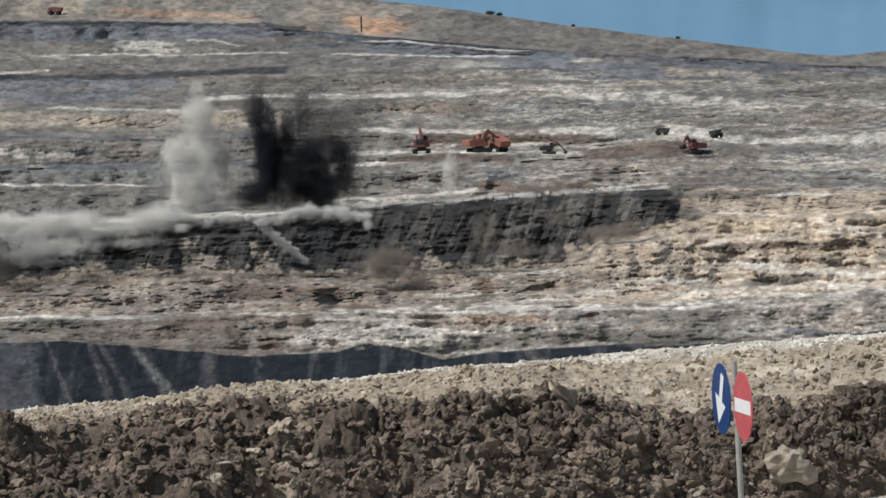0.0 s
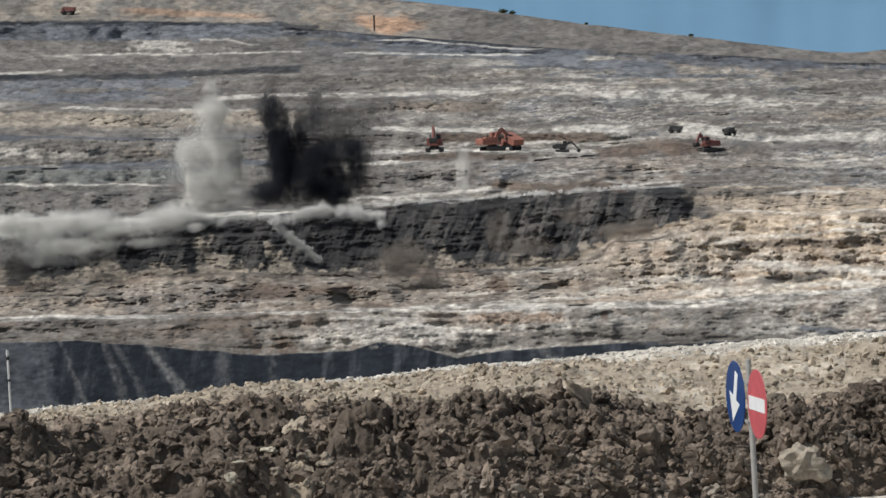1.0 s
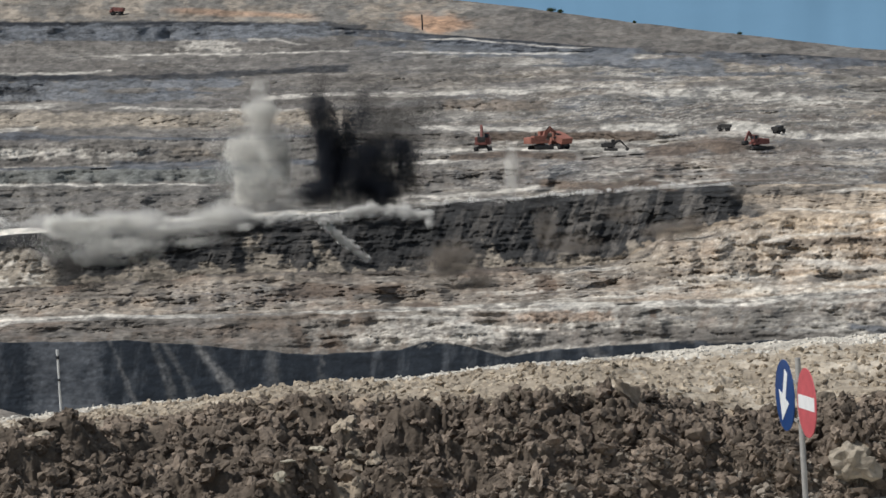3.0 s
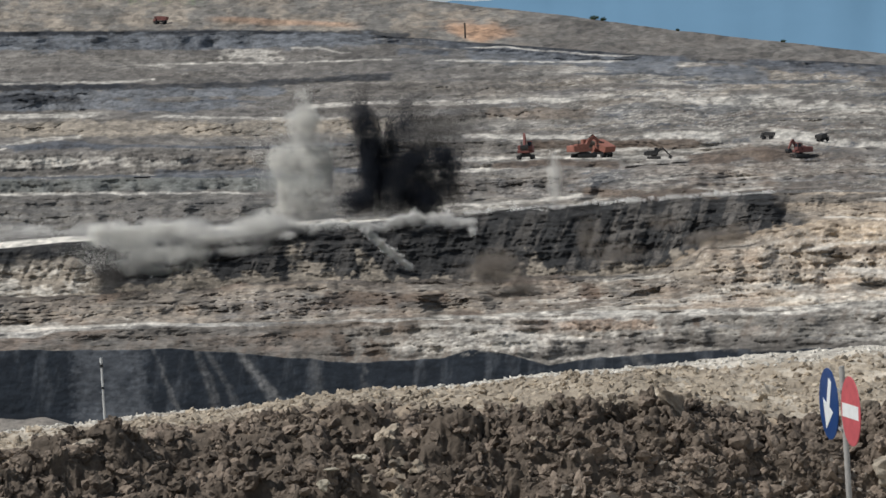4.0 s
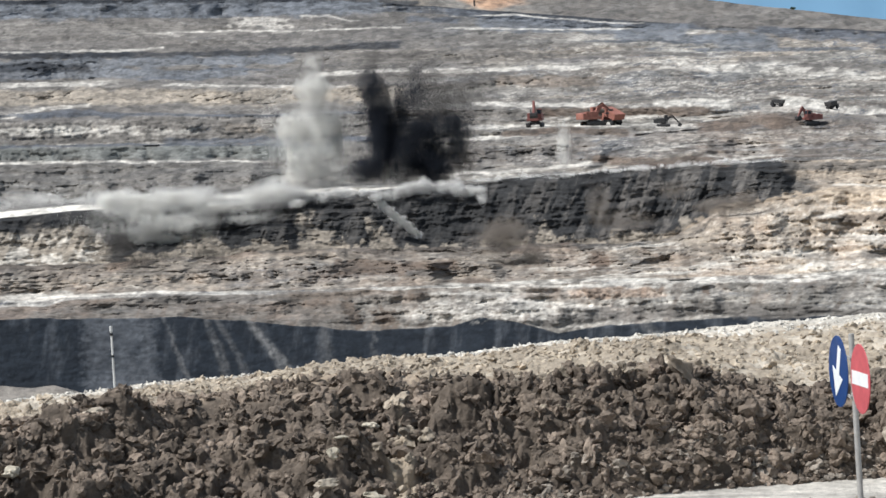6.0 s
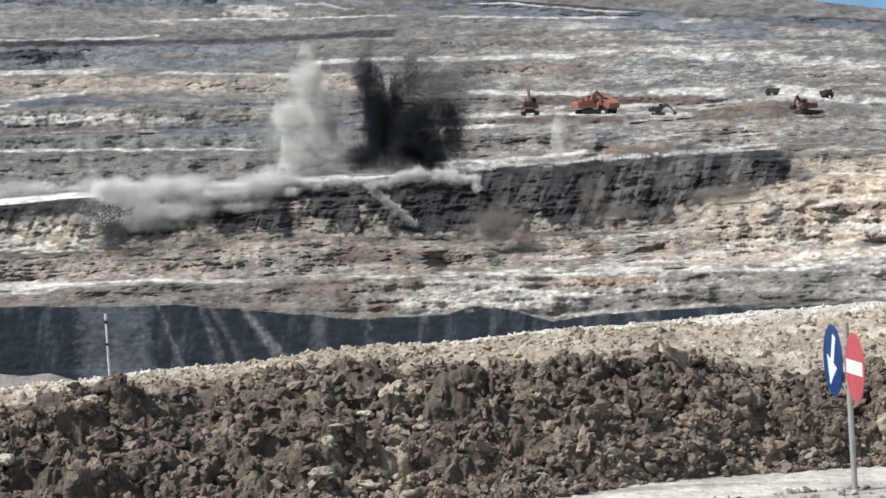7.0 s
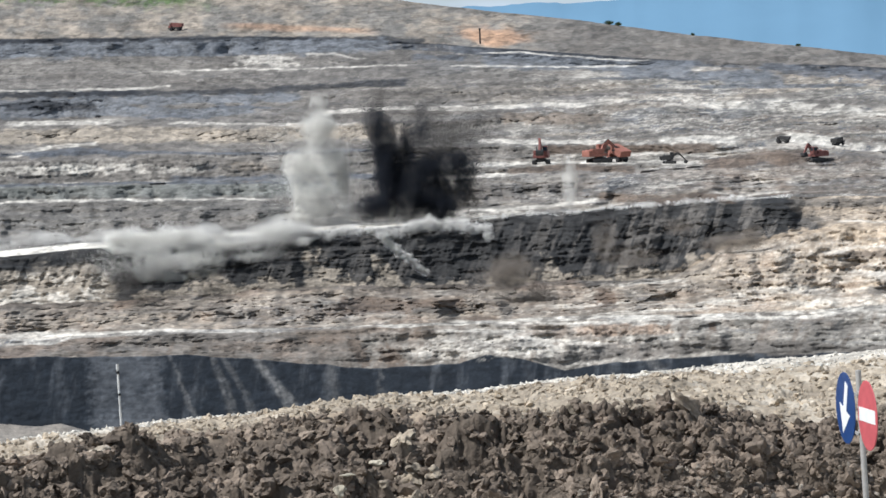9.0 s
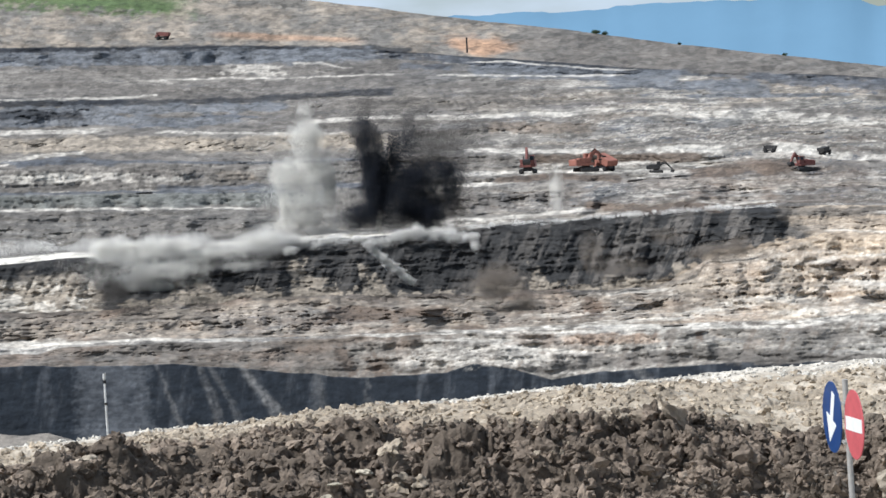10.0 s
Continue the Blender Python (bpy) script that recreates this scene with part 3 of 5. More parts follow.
    for (_, (d0, _), _), (_, (d1, _), rows) in zip(PROFILE, PROFILE[1:]):
        rs = slice(first + 1, first + rows + 1)
        if far[rs].all():
            wide = (d1 - d0).mean() > 85            # long slopes are smoother than the benches
            total = np.cumsum(even(run[rs], 20 if wide else 4), axis=0)
            share = total / even(total[-1:], 60)
            share = share + P[rs][:, None] * (1 - share[-1])
            bold = 0.7 if wide else 0.8
            share = bold * np.clip(share, 0, 1) + (1 - bold) * P[rs][:, None]
            D[rs] = d0 + (d1 - d0) * share
        first += rows
    Z = EYE + D * T
    S = np.radians(A) * D                        # metres across
    end = np.sin(np.pi * np.clip(P, 0, 1))[:, None]

    # relief: gullies, slumps and lumps on the pit wall
    rough = fbm(S / 5.0, Z / 2.6, 40, 6, 0.7)
    lumps = fbm(S / 45.0, Z / 14.0, 41, 4)
    gully = np.abs(fbm(S / 7.0 + Z / 12.0, Z / 26.0, 42, 4, 0.6))
    warp_a, warp_e = A + 0.05 * fbm(A * 5, E * 9, 95, 3), E + 0.03 * fbm(A * 5, E * 9, 96, 3)
    block, block_own = cells(warp_a / 0.42, warp_e / 0.085, 97)
    chip, chip_own = cells(warp_a / 0.15, warp_e / 0.034, 98)
    amount = np.zeros(len(kind))
    for name, a in (("seam", 0.15), ("cliff", 1.2), ("tread", 1.0), ("rubble", 3.4), ("coal", 1.3), ("coalback", 2.0), ("shelf", 2.6), ("shelf2", 2.0), ("yard", 0.6),
                    ("wall", 1.4), ("white", 2.6), ("upper", 2.8), ("line", 2.3), ("high", 2.5), ("highseam", 1.4), ("hill", 2.3)):
        amount[kind == name] = a
    amount = even((amount[:, None] * (0.25 + 0.75 * end)).T, 4).T
    push = amount * (0.6 * rough + 0.9 * lumps - 0.9 * gully + 0.2 * (0.45 - block) + 0.8 * block_own + 0.4 * chip_own)
    push += np.where((kind == "coal")[:, None], -2.2 * np.abs(fbm(A * 2.6 - E * 1.1, E * 0.7, 99, 4, 0.55)) * end, 0)
    push[np.where(kind == "hill")[0][-8:]] *= np.linspace(1, 0, 8)[:, None]
    push = np.where(far[:, None], push, 0)
    D2 = D + push
    Z2 = np.where(far[:, None], EYE + D2 * T, Z)
    # near ground: heaped soil
    mass = fbm(S / 1.3, D / 0.9 + Z / 0.9, 50, 3, 0.5)
    rows_near = np.where((D.mean(1) < 60) & (D.mean(1) > 12))[0]
    sn, dn = S[rows_near] + 0.12 * fbm(S[rows_near] / 0.3, D[rows_near] / 0.3, 53, 3), D[rows_near] + Z[rows_near]
    clods = np.zeros(D.shape)
    clods[rows_near] = 0.75 * (1 - 1.5 * worley(sn / 0.95, dn / 0.8, 57)) + 0.55 * (1 - 1.5 * worley(sn / 0.42, dn / 0.36, 54)) + 0.28 * (1 - 1.5 * worley(sn / 0.16, dn / 0.16, 55)) + 0.14 * fbm(sn / 0.06, dn / 0.06, 56, 3) - 0.5 * step(0.35, 0.75, fbm(sn / 1.1, dn / 0.8, 52, 3))
    for name, a, b in (("bank", 0.46, 0.26), ("berm", 0.05, 0.10), ("verge", 0.02, 0.03), ("road", 0.01, 0.008), ("second", 0.3, 0.1), ("drop", 0.1, 0.0)):
        row = (kind == name)[:, None] & (D.mean(1) < 60)[:, None]
        taper = (np.clip(P * 12, 0, 1) * np.clip((1.06 - P) * 4, 0, 1))[:, None] if name == "bank" else 1.0
        Z2 = Z2 + np.where(row, (a * mass + b * clods) * (0.3 + 0.7 * end) * taper, 0)
        D2 = D2 + np.where(row, -0.6 * b * clods * end * taper, 0)
    crest_row = np.where(kind == "berm")[0][-1]
    Z2[crest_row] += 0.02 * fbm(S[crest_row] / 0.15, S[crest_row] * 0, 51, 3)
    # outside the pit's mouth the country is level
    side = step(40, 75, np.abs(AZ))[None, :]
    Z2 = Z2 * (1 - side) + np.where(D < 8, Z2, np.minimum(Z2, 0.5) * 0 + 0.4) * side

    # base colours, with some light and shade of the ledges put into them
    C = np.empty(D.shape + (3,))
    C[:] = GREY

    def lay(colour, mask):
        m = np.clip(mask, 0, 1)[..., None]
        C[:] = C * (1 - m) + np.array(colour) * m

    def on(*names):
        return np.isin(kind, names)[:, None]

    Pn = P[:, None]
    streak = fbm(A * 0.55, Ew * 11.0, 60, 5, 0.65)
    streak2 = fbm(A * 0.9 + 40, Ew * 19.0, 61, 5, 0.65)
    patch = fbm(A * 2.2, E * 5.0, 62, 5, 0.62)
    fine = fbm(A * 10, E * 18.0, 63, 3, 0.6)
    # upright light and dark streaks that draw flutes by colour alone
    flute = fbm(A * 14 + 3 * E, E * 5.0, 68, 2, 0.6)
    wallrows = far[:, None]
    for n, (colour, much) in enumerate(((DARKGREY, 0.8), (SLATE, 0.55), (UMBER, 0.5), (TAN, 0.3), (DARKGREY, 0.7), (PALE, 0.25))):
        much = much * (0.35 + 0.65 * step(-4, 4, A)) if colour in (UMBER, TAN) else much
        lay(colour, wallrows * step(0.05, 0.5, fbm(A * 0.25 + bed * 5.7, bed * 1.9, 300 + n, 3) + 0.15 * patch) * much)
    # treads paled by dust and sun, faces darkened by shade, all put into colour
    lay(DARKGREY, wallrows * shown * step(0.55, 0.85, rise) * 0.38)
    lay(PALE, wallrows * small * (0.14 + 0.15 * patch))
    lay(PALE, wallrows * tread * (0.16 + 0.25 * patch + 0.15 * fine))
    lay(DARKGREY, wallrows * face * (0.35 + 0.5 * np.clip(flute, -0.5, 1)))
    lay(PALE, wallrows * step(0.6, 0.8, streak2 + 0.25 * fine) * 0.45)
    # thin lines along the beds; dark ones also paint shadow under ledges
    for n, (colour, dense, much) in enumerate(((DARKGREY, 7.0, 0.8), (SLATE_DARK, 10.0, 0.9), (BROWN, 13.0, 0.6), (PALE, 11.0, 0.4))):
        bed_line = 1 - np.abs(fbm(A * 0.7 + 31 * n, Ew * dense + 0.25 * fine, 320 + n, 4, 0.55))
        lay(colour, wallrows * step(0.90, 0.96, bed_line) * step(-0.2, 0.1, fbm(A * 0.8, Ew * 5, 330 + n, 3)) * much)
    right = step(1.0, 8.0, A)
    SEAM_EL = curve_at(SEAM_TOP, AZ)[None, :]
    # lower seam and its pale wash-outs
    lay(COAL_WET, on("seam") * (1.0 + 0 * A))
    lay(SLATE, on("seam") * step(0.05, 0.9, fbm(A * 3 - E * 0.5, E * 0.8, 64, 5, 0.6)) * 0.45)
    lay(SLATE, on("seam") * band(-10.9, -9.3, 0.15, A + 0.15 * fine) * (0.55 + 0.3 * fbm(A * 6, E * 9, 72, 4)))
    for az, lean, wide, much in WASHES:
        off = A - az - lean * (SEAM_EL - E) * (1 + 0.0 * A)
        lay(WASH, on("seam") * np.exp(-((off + 0.06 * patch) / (1.7 * wide * (0.7 + 0.9 * (1 - Pn)))) ** 4) * 0.8 * much * (0.7 + 0.4 * fine + 0.4 * flute))
    # cliff above it
    lay(GREY, on("cliff") * 0.5)
    lay(DARKGREY, on("cliff") * (1 - step(-5.5, -2.5, A)) * (0.6 + 0.3 * patch))
    lay(PALE, on("cliff") * band(-4.6, 3.3, 1.2, A) * (0.14 + 0.2 * fine + 0.2 * flute))
    lay(PALE, on("cliff") * step(5, 8, A) * (0.2 + 0.3 * fine))
    lay(BROWN, on("cliff") * step(0.35, 0.7, fbm(A * 5 - 2.5 * E, E * 1.5, 74, 4)) * 0.45)
    lay(PALE, on("tread") * step(-0.4, 0.5, patch + 0.4 * streak2) * (0.8 - 0.6 * band(-11.5, -4.8, 0.4, A)))
    # rubble slope
    lay(BROWN, on("rubble") * step(0.1, 0.8, -streak2 - 0.25 * right) * 0.5)
    lay(TAN, on("rubble") * (0.25 + 0.65 * right) * (0.75 + 0.4 * patch))
    lay(BROWN, on("shelf", "shelf2", "yard") * band(3.2, 7.4, 0.5, A) * (0.35 + 0.5 * patch))
    lay(PALE, on("rubble") * (0.2 + 0.6 * right) * step(0.1, 0.8, fine + 0.4 * streak + 0.2 * flute) * 0.45)
    lay(PALE, on("rubble") * step(0.5, 0.25, Pn) * step(-3, 2, A) * step(-0.2, 0.5, streak2) * 0.6)
    for az, el, rx, ry in DARK_PATCHES:
        lay(BROWN, on("rubble", "cliff") * step(0.0, 0.4, 1 - np.hypot((A - az - 0.4 * (el - E)) / rx, (E - el) / ry) + 0.4 * fine) * 0.9)
    # upper seam
    tipped = 1 - step(5.5, 6.1, A + 0.9 * (Pn - 0.4) + 0.3 * patch)
    slide = fbm(A * 5 - E * 2.2, E * 1.2, 67, 5, 0.6)
    lay(COAL_DRY, on("coal") * tipped * step(-1.25, -0.5, fbm(A * 1.7, E * 1.4, 66, 5, 0.6) + 0.9 * Pn))
    lay(DARKGREY, on("coal") * tipped * step(-0.05, 0.35, slide + 0.15 * fine) * (0.25 + 0.42 * step(-1.5, 1.5, A)))
    for az, el, rx, ry in FALLS_AND_LIT:
        down = (el + ry - E) / (2 * ry) + 0.12 * patch
        wide = rx * (0.35 + 0.65 * np.clip(down, 0, 1.2))
        spot = 1 - np.abs(A - az - 0.45 * (el - E) + 0.06 * patch) / wide
        lay(FALL, on("coal", "rubble") * step(0.0, 0.25, spot + 0.12 * fine) * band(0.0, 1.15, 0.06, down) * step(-0.5, 0.1, patch + 0.5 * fine) * 0.7)
    lay(TAN, on("coal") * (1 - tipped) * 0.55)
    blasted = 1 - step(-10.5, -10.1, A + 0.25 * patch)
    lay(FALL, on("coal") * blasted * (1 - step(0.6, 0.8, Pn + 0.15 * patch)) * 0.8)
    lay(PALE, on("coal") * blasted * (1 - step(0.5, 0.7, Pn)) * step(0.0, 0.5, patch + 0.4 * fine) * 0.5)
    low_edge = Pn + 0.22 * patch + 0.10 * slide
    lay(FALL, on("coal") * (1 - step(0.03, 0.08, low_edge)) * (1 - step(2.2, 3.0, A)) * 0.75)
    lay(TAN, on("coal") * (1 - step(0.08, 0.14, low_edge)) * step(2.2, 3.0, A) * 0.6)
    lay(COAL, on("rubble") * step(0.82, 1.0, Pn + 0.12 * patch) * (1 - step(1.0, 3.5, A)) * 0.75)
    lay(PALE, on("coalback") * (1 - step(-3.6, -3.1, A)))
    lay(BROWN, on("shelf") * step(0.2, 0.9, -patch) * 0.5)
    lay(ASH, on("shelf", "shelf2") * (1 - step(-4.5, -2, A)) * (0.55 + 0.3 * streak))
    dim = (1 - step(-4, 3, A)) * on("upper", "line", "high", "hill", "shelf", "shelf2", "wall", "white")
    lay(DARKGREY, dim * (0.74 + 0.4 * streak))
    lay(SLATE_DARK, on("highseam") * (0.8 + 0.25 * flute))
    lay(COAL, on("highseam") * step(0.45, 0.95, Pn + 0.25 * fine + 0.1 * flute) * 0.85)
    lay(GREY, on("hill") * 0.55)
    lay(TAN, on("hill") * step(-0.4, 0.5, patch) * 0.35)
    rust = np.exp(-(((A + 1.35 - 4 * (0.45 - Pn) * 0) / 0.95) ** 2 + ((Pn - 0.30) / 0.30) ** 2))
    lay(RUST, on("hill") * step(0.25, 0.8, rust + 0.25 * patch + 0.15 * streak) * 0.9)
    lay(RUST, on("hill") * band(-7.3, -4.2, 0.4, A) * band(0.16, 0.26, 0.04, Pn + 0.05 * streak) * 0.6)
    lay(DARKGREY, on("hill") * step(-1.3, 0.2, A) * (0.72 + 0.3 * patch))
    lay(GREEN, on("hill") * (1 - step(-8.6, -7.4, A + 0.5 * patch)) * step(0.45, 0.62, Pn + 0.1 * fine) * 0.9)
    lay(DARKGREY, on("behind") * 0.6)
    lay(UMBER, on("rubble", "cliff") * (1 - step(-3.5, 1.0, A)) * (0.38 + 0.3 * patch))
    lay(RUST, on("rubble", "cliff") * step(0.1, 0.8, fbm(A * 1.1 + 30, E * 3.0, 78, 4)) * 0.12)
    for (colour, shape, half, line), (rows, m) in zip(LAYERS, masks):
        much = {"tread": 0.55, "face": 0.8, "patch": 0.4}[shape] * (0.35 if colour in (TAN, RUST) else 1.0)
        m = np.clip(m * (much + 0.12 * fine[rows] + 0.1 * patch[rows]), 0, 1)[..., None]
        C[rows] = C[rows] * (1 - m) + np.array(colour) * m
    mottle = fbm(A * 9, E * 16, 79, 2, 0.6)
    tone = 0.53 + 0.40 * block_own + 0.58 * chip_own + 0.16 * mottle + 0.1 * fine
    tone = np.where((kind == "seam")[:, None], 0.5 + 0.5 * tone, tone)
    C[:] = np.where(wallrows[..., None], C * np.clip(tone, 0.4, 1.6)[..., None], C)
    # near ground
    near = ~far[:, None] & (kind != "behind")[:, None]
    grit = fbm(S / 0.5, D / 0.5, 70, 5, 0.6)
    # earth under the clods darkened, so that gaps between them look shaded
    lay(GAP_EARTH, on("bank") * 1.0)
    lay(BERM_TAN, on("bank") * step(0.0, 0.5, scree(A, Pn) + 0.4 * grit) * 0.75)
    lay(TAN, on("bank") * step(0.86, 1.0, Pn + 0.06 * grit) * 0.8)
    lay(BERM_TAN, on("berm", "second") * (0.8 + 0.2 * grit))
    lay(PALE, on("berm") * step(0.0, 0.8, grit + 0.3 * right) * 0.35)
    lay(PALE, on("berm") * step(0.80, 0.97, Pn + 0.05 * grit) * 0.7)
    lay(PALE, on("verge") * (0.4 + 0.3 * grit))
    lay(GREY, on("mound") * 0.8)
    lay(PALE, on("road") * (0.7 + 0.3 * grit))
    lay(GREY, on("road") * step(0.1, 0.7, fbm(S / 2.2, D / 0.25, 77, 4)) * 0.5)
    lay(SLATE, on("second") * 0.5)
    lay(GREY, on("drop") * 0.7)

    rows, cols = D.shape
    x, y = D2 * np.sin(np.radians(A)), D2 * np.cos(np.radians(A))
    verts = np.stack([x, y, Z2], -1).reshape(-1, 3)
    i = np.arange(rows * cols).reshape(rows, cols)
    quads = np.stack([i[:-1, :-1], i[:-1, 1:], i[1:, 1:], i[1:, :-1]], -1)
    me = mesh_from("ground", verts, quads.reshape(-1, 4))
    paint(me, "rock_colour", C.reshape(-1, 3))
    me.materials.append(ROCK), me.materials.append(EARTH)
    index = np.repeat((D.mean(1)[:-1] < 60).astype(np.int32), cols - 1)
    me.polygons.foreach_set("material_index", index)
    ground = new("ground", me)
    return tagged(ground, "terraced open coal pit of grey, tan and black strata", "ground", kind="structure"), D2, Z2, kind, P


ground, GD, GZ, GKIND, GP = build_ground()


def ground_near(name, az, p):
    """A point of the near ground: stretch, azimuth, share of the way across the stretch."""
    rows = np.where((GKIND == name) & (GD.mean(1) < 60))[0]
    r = rows[min(int(p * len(rows)), len(rows) - 1)]
    d, z = np.interp(az, AZ, GD[r]), np.interp(az, AZ, GZ[r])
    return Vector((d * math.sin(radians(az)), d * math.cos(radians(az)), z))


# ---------------------------------------------------------------- hazy mountains beyond the crest
def build_mountains():
    az = np.linspace(-30, 40, 420)
    ridge = curve_at([(-30, 0.5), (-8, 0.6), (-4.82, 1.88), (-2.76, 2.01), (-2.05, 2.1), (-0.95, 2.13), (0.33, 2.05), (1.61, 2.14), (3.14, 2.15), (4.79, 2.17), (5.8, 2.21), (6.93, 2.14), (7.52, 1.87), (9.15, 1.68), (16, 1.6), (40, 1.2)], az) + 0.05 * fbm(az / 0.5, az * 0, 80, 5)
    rows = []
    for k, (d, share) in enumerate(((4100, 0.0), (4250, 0.35), (4400, 0.7), (4550, 1.0), (4700, 0.0))):
        el = -1.0 + (np.maximum(ridge, 0.2) + 1.0) * share + (0.1 * fbm(az / 1.1, az * 0 + k, 82, 4) if 0 < share < 1 else 0)
        rows.append(np.stack([d * np.sin(np.radians(az)), d * np.cos(np.radians(az)), EYE + d * np.tan(np.radians(el))], -1))
    v = np.array(rows)
    i = np.arange(v.shape[0] * v.shape[1]).reshape(v.shape[:2])
    q = np.stack([i[:-1, :-1], i[:-1, 1:], i[1:, 1:], i[1:, :-1]], -1).reshape(-1, 4)
    me = mesh_from("mountains", v.reshape(-1, 3), q)
    # blue colour and faint glow stand in for haze over the far range
    m = material("mountain_haze_glow", (0.07, 0.12, 0.17), 1.0, scale=0.002, vary=0.12, bump=0.0)
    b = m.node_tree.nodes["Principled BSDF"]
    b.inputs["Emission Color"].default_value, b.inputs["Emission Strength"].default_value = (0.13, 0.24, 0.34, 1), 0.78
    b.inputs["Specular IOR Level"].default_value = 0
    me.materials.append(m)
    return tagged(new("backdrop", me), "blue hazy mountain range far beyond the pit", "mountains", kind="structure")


build_mountains()
def ground_far(az, d):
    """The pit wall's surface at azimuth az and level distance d."""
    c = int(np.argmin(np.abs(AZ - az)))
    rows = np.where(GD.mean(1) > 500)[0]
    ds = np.maximum.accumulate(GD[rows, c])
    z = float(np.interp(d, ds, GZ[rows, c]))
    return Vector((d * math.sin(radians(az)), d * math.cos(radians(az)), z))


# ---------------------------------------------------------------- clods and stones
def lump_shape(seed, level_, flatten=0.75, rough=0.42):
    """A broken lump of earth of radius about 1."""
    bm = bmesh.new()
    bmesh.ops.create_icosphere(bm, subdivisions=level_, radius=1.0)
    off = Vector((seed * 7.3, seed * 3.1, seed * 1.7))
    for v in bm.verts:
        n = v.co.normalized()
        r = 1 + rough * noise.fractal(n * 1.1 + off, 1.0, 2.0, 2) + 0.3 * rough * noise.noise(n * 3.7 + off)
        cut = noise.cell(n * 1.3 + off)
        v.co = n * r * (0.88 + 0.22 * cut)
        v.co.z *= flatten
    bm.verts.ensure_lookup_table()
    vs = np.array([v.co[:] for v in bm.verts])
    fs = np.array([[v.index for v in f.verts] for f in bm.faces])
    bm.free()
    return vs, fs


BIG_LUMPS = [lump_shape(s + 60, 3, 0.9, 0.75) for s in range(14)]
LUMPS = [lump_shape(s, 2, 0.9, 0.65) for s in range(14)]
TINY_LUMPS = [lump_shape(s + 50, 1) for s in range(14)]
FINE_LUMPS = [lump_shape(s + 30, 3, 0.85, 0.75) for s in range(10)]


def any_turn(rng):
    q = rng.normal(size=4)
    w, x, y, z = q / np.linalg.norm(q)
    return np.array([[1 - 2 * (y * y + z * z), 2 * (x * y - z * w), 2 * (x * z + y * w)],
                     [2 * (x * y + z * w), 1 - 2 * (x * x + z * z), 2 * (y * z - x * w)],
                     [2 * (x * z - y * w), 2 * (y * z + x * w), 1 - 2 * (x * x + y * y)]])


def strewn(name, stretch, count, lo, hi, power, colour, spread, p_range, label, seed, sink=0.25, blend=None):
    """Many lumps on one stretch of the near ground, as one object."""
    rng = np.random.default_rng(seed)
    vs, fs, cs, base = [], [], [], 0
    for _ in range(count):
        az = rng.uniform(-13.6, 10.8)
        p = rng.uniform(*p_range)
        r = lo + (hi - lo) * rng.random() ** power
        at = np.array(ground_near(stretch, az, p)) + (0, 0, r * (0.55 - sink - 0.4 * rng.random()))
        v, f = (BIG_LUMPS if r > 0.078 else LUMPS if r > 0.034 else TINY_LUMPS)[rng.integers(14)]
        spin = np.array(Euler((rng.normal() * 0.7, rng.normal() * 0.7, rng.uniform(0, 6.28))).to_matrix())
        v = (v * r * rng.uniform(0.7, 1.35, 3) * (1.1, 1.08, 0.76)) @ spin.T + at
        c = np.array(colour) * (1 + spread * rng.uniform(-1, 1))
        if stretch == "bank" and scree(az, p) + 0.5 * rng.normal() > 0.2:
            c = np.array(CLOD_TAN) * rng.uniform(0.6, 1.1)
        if blend is not None:
            k = np.clip(blend[0] * (p - blend[1]) + 0.5 * rng.normal() * blend[3], 0, 1)
            c = c * (1 - k) + np.array(blend[2]) * k * (1 + spread * rng.uniform(-1, 1))
        vs.append(v), fs.append(f + base), cs.append(np.tile(c, (len(v), 1)))
        base += len(v)
    me = mesh_from(name, np.concatenate(vs), np.concatenate(fs), smooth=False)
    paint(me, "rock_colour", np.concatenate(cs))
    me.materials.append(CLOD)
    return tagged(new(name, me), label, "soil clods", kind="stuff")


CLOD_BROWN, CLOD_TAN = (0.155, 0.122, 0.093), (0.36, 0.30, 0.225)
strewn("small_clods", "bank", 8000, 0.014, 0.10, 2.5, CLOD_BROWN, 0.5, (0.0, 1.0), "crumbled dark brown soil heaped along the road bank", 3, blend=(9.0, 0.97, CLOD_TAN, 0.5))
strewn("berm_clods", "berm", 5000, 0.010, 0.060, 2.2, CLOD_TAN, 0.28, (0.0, 0.8), "crumbled tan earth covering the rim berm", 4, sink=0.5, blend=(-9.0, 0.06, CLOD_BROWN, 0.6))
strewn("rim_clods", "berm", 2600, 0.008, 0.04, 2.0, (0.58, 0.54, 0.47), 0.2, (0.80, 0.99), "pale crumbs along the crest of the berm", 8, sink=0.45)
strewn("verge_rubble", "verge", 900, 0.01, 0.06, 2.0, (0.30, 0.26, 0.21), 0.3, (0.88, 1.0), "loose grey rubble beside the pale track", 5, sink=0.3)
strewn("foot_rubble", "bank", 1300, 0.012, 0.06, 1.8, (0.24, 0.205, 0.165), 0.3, (0.0, 0.22), "broken grey-brown stones at the bank's foot", 6)


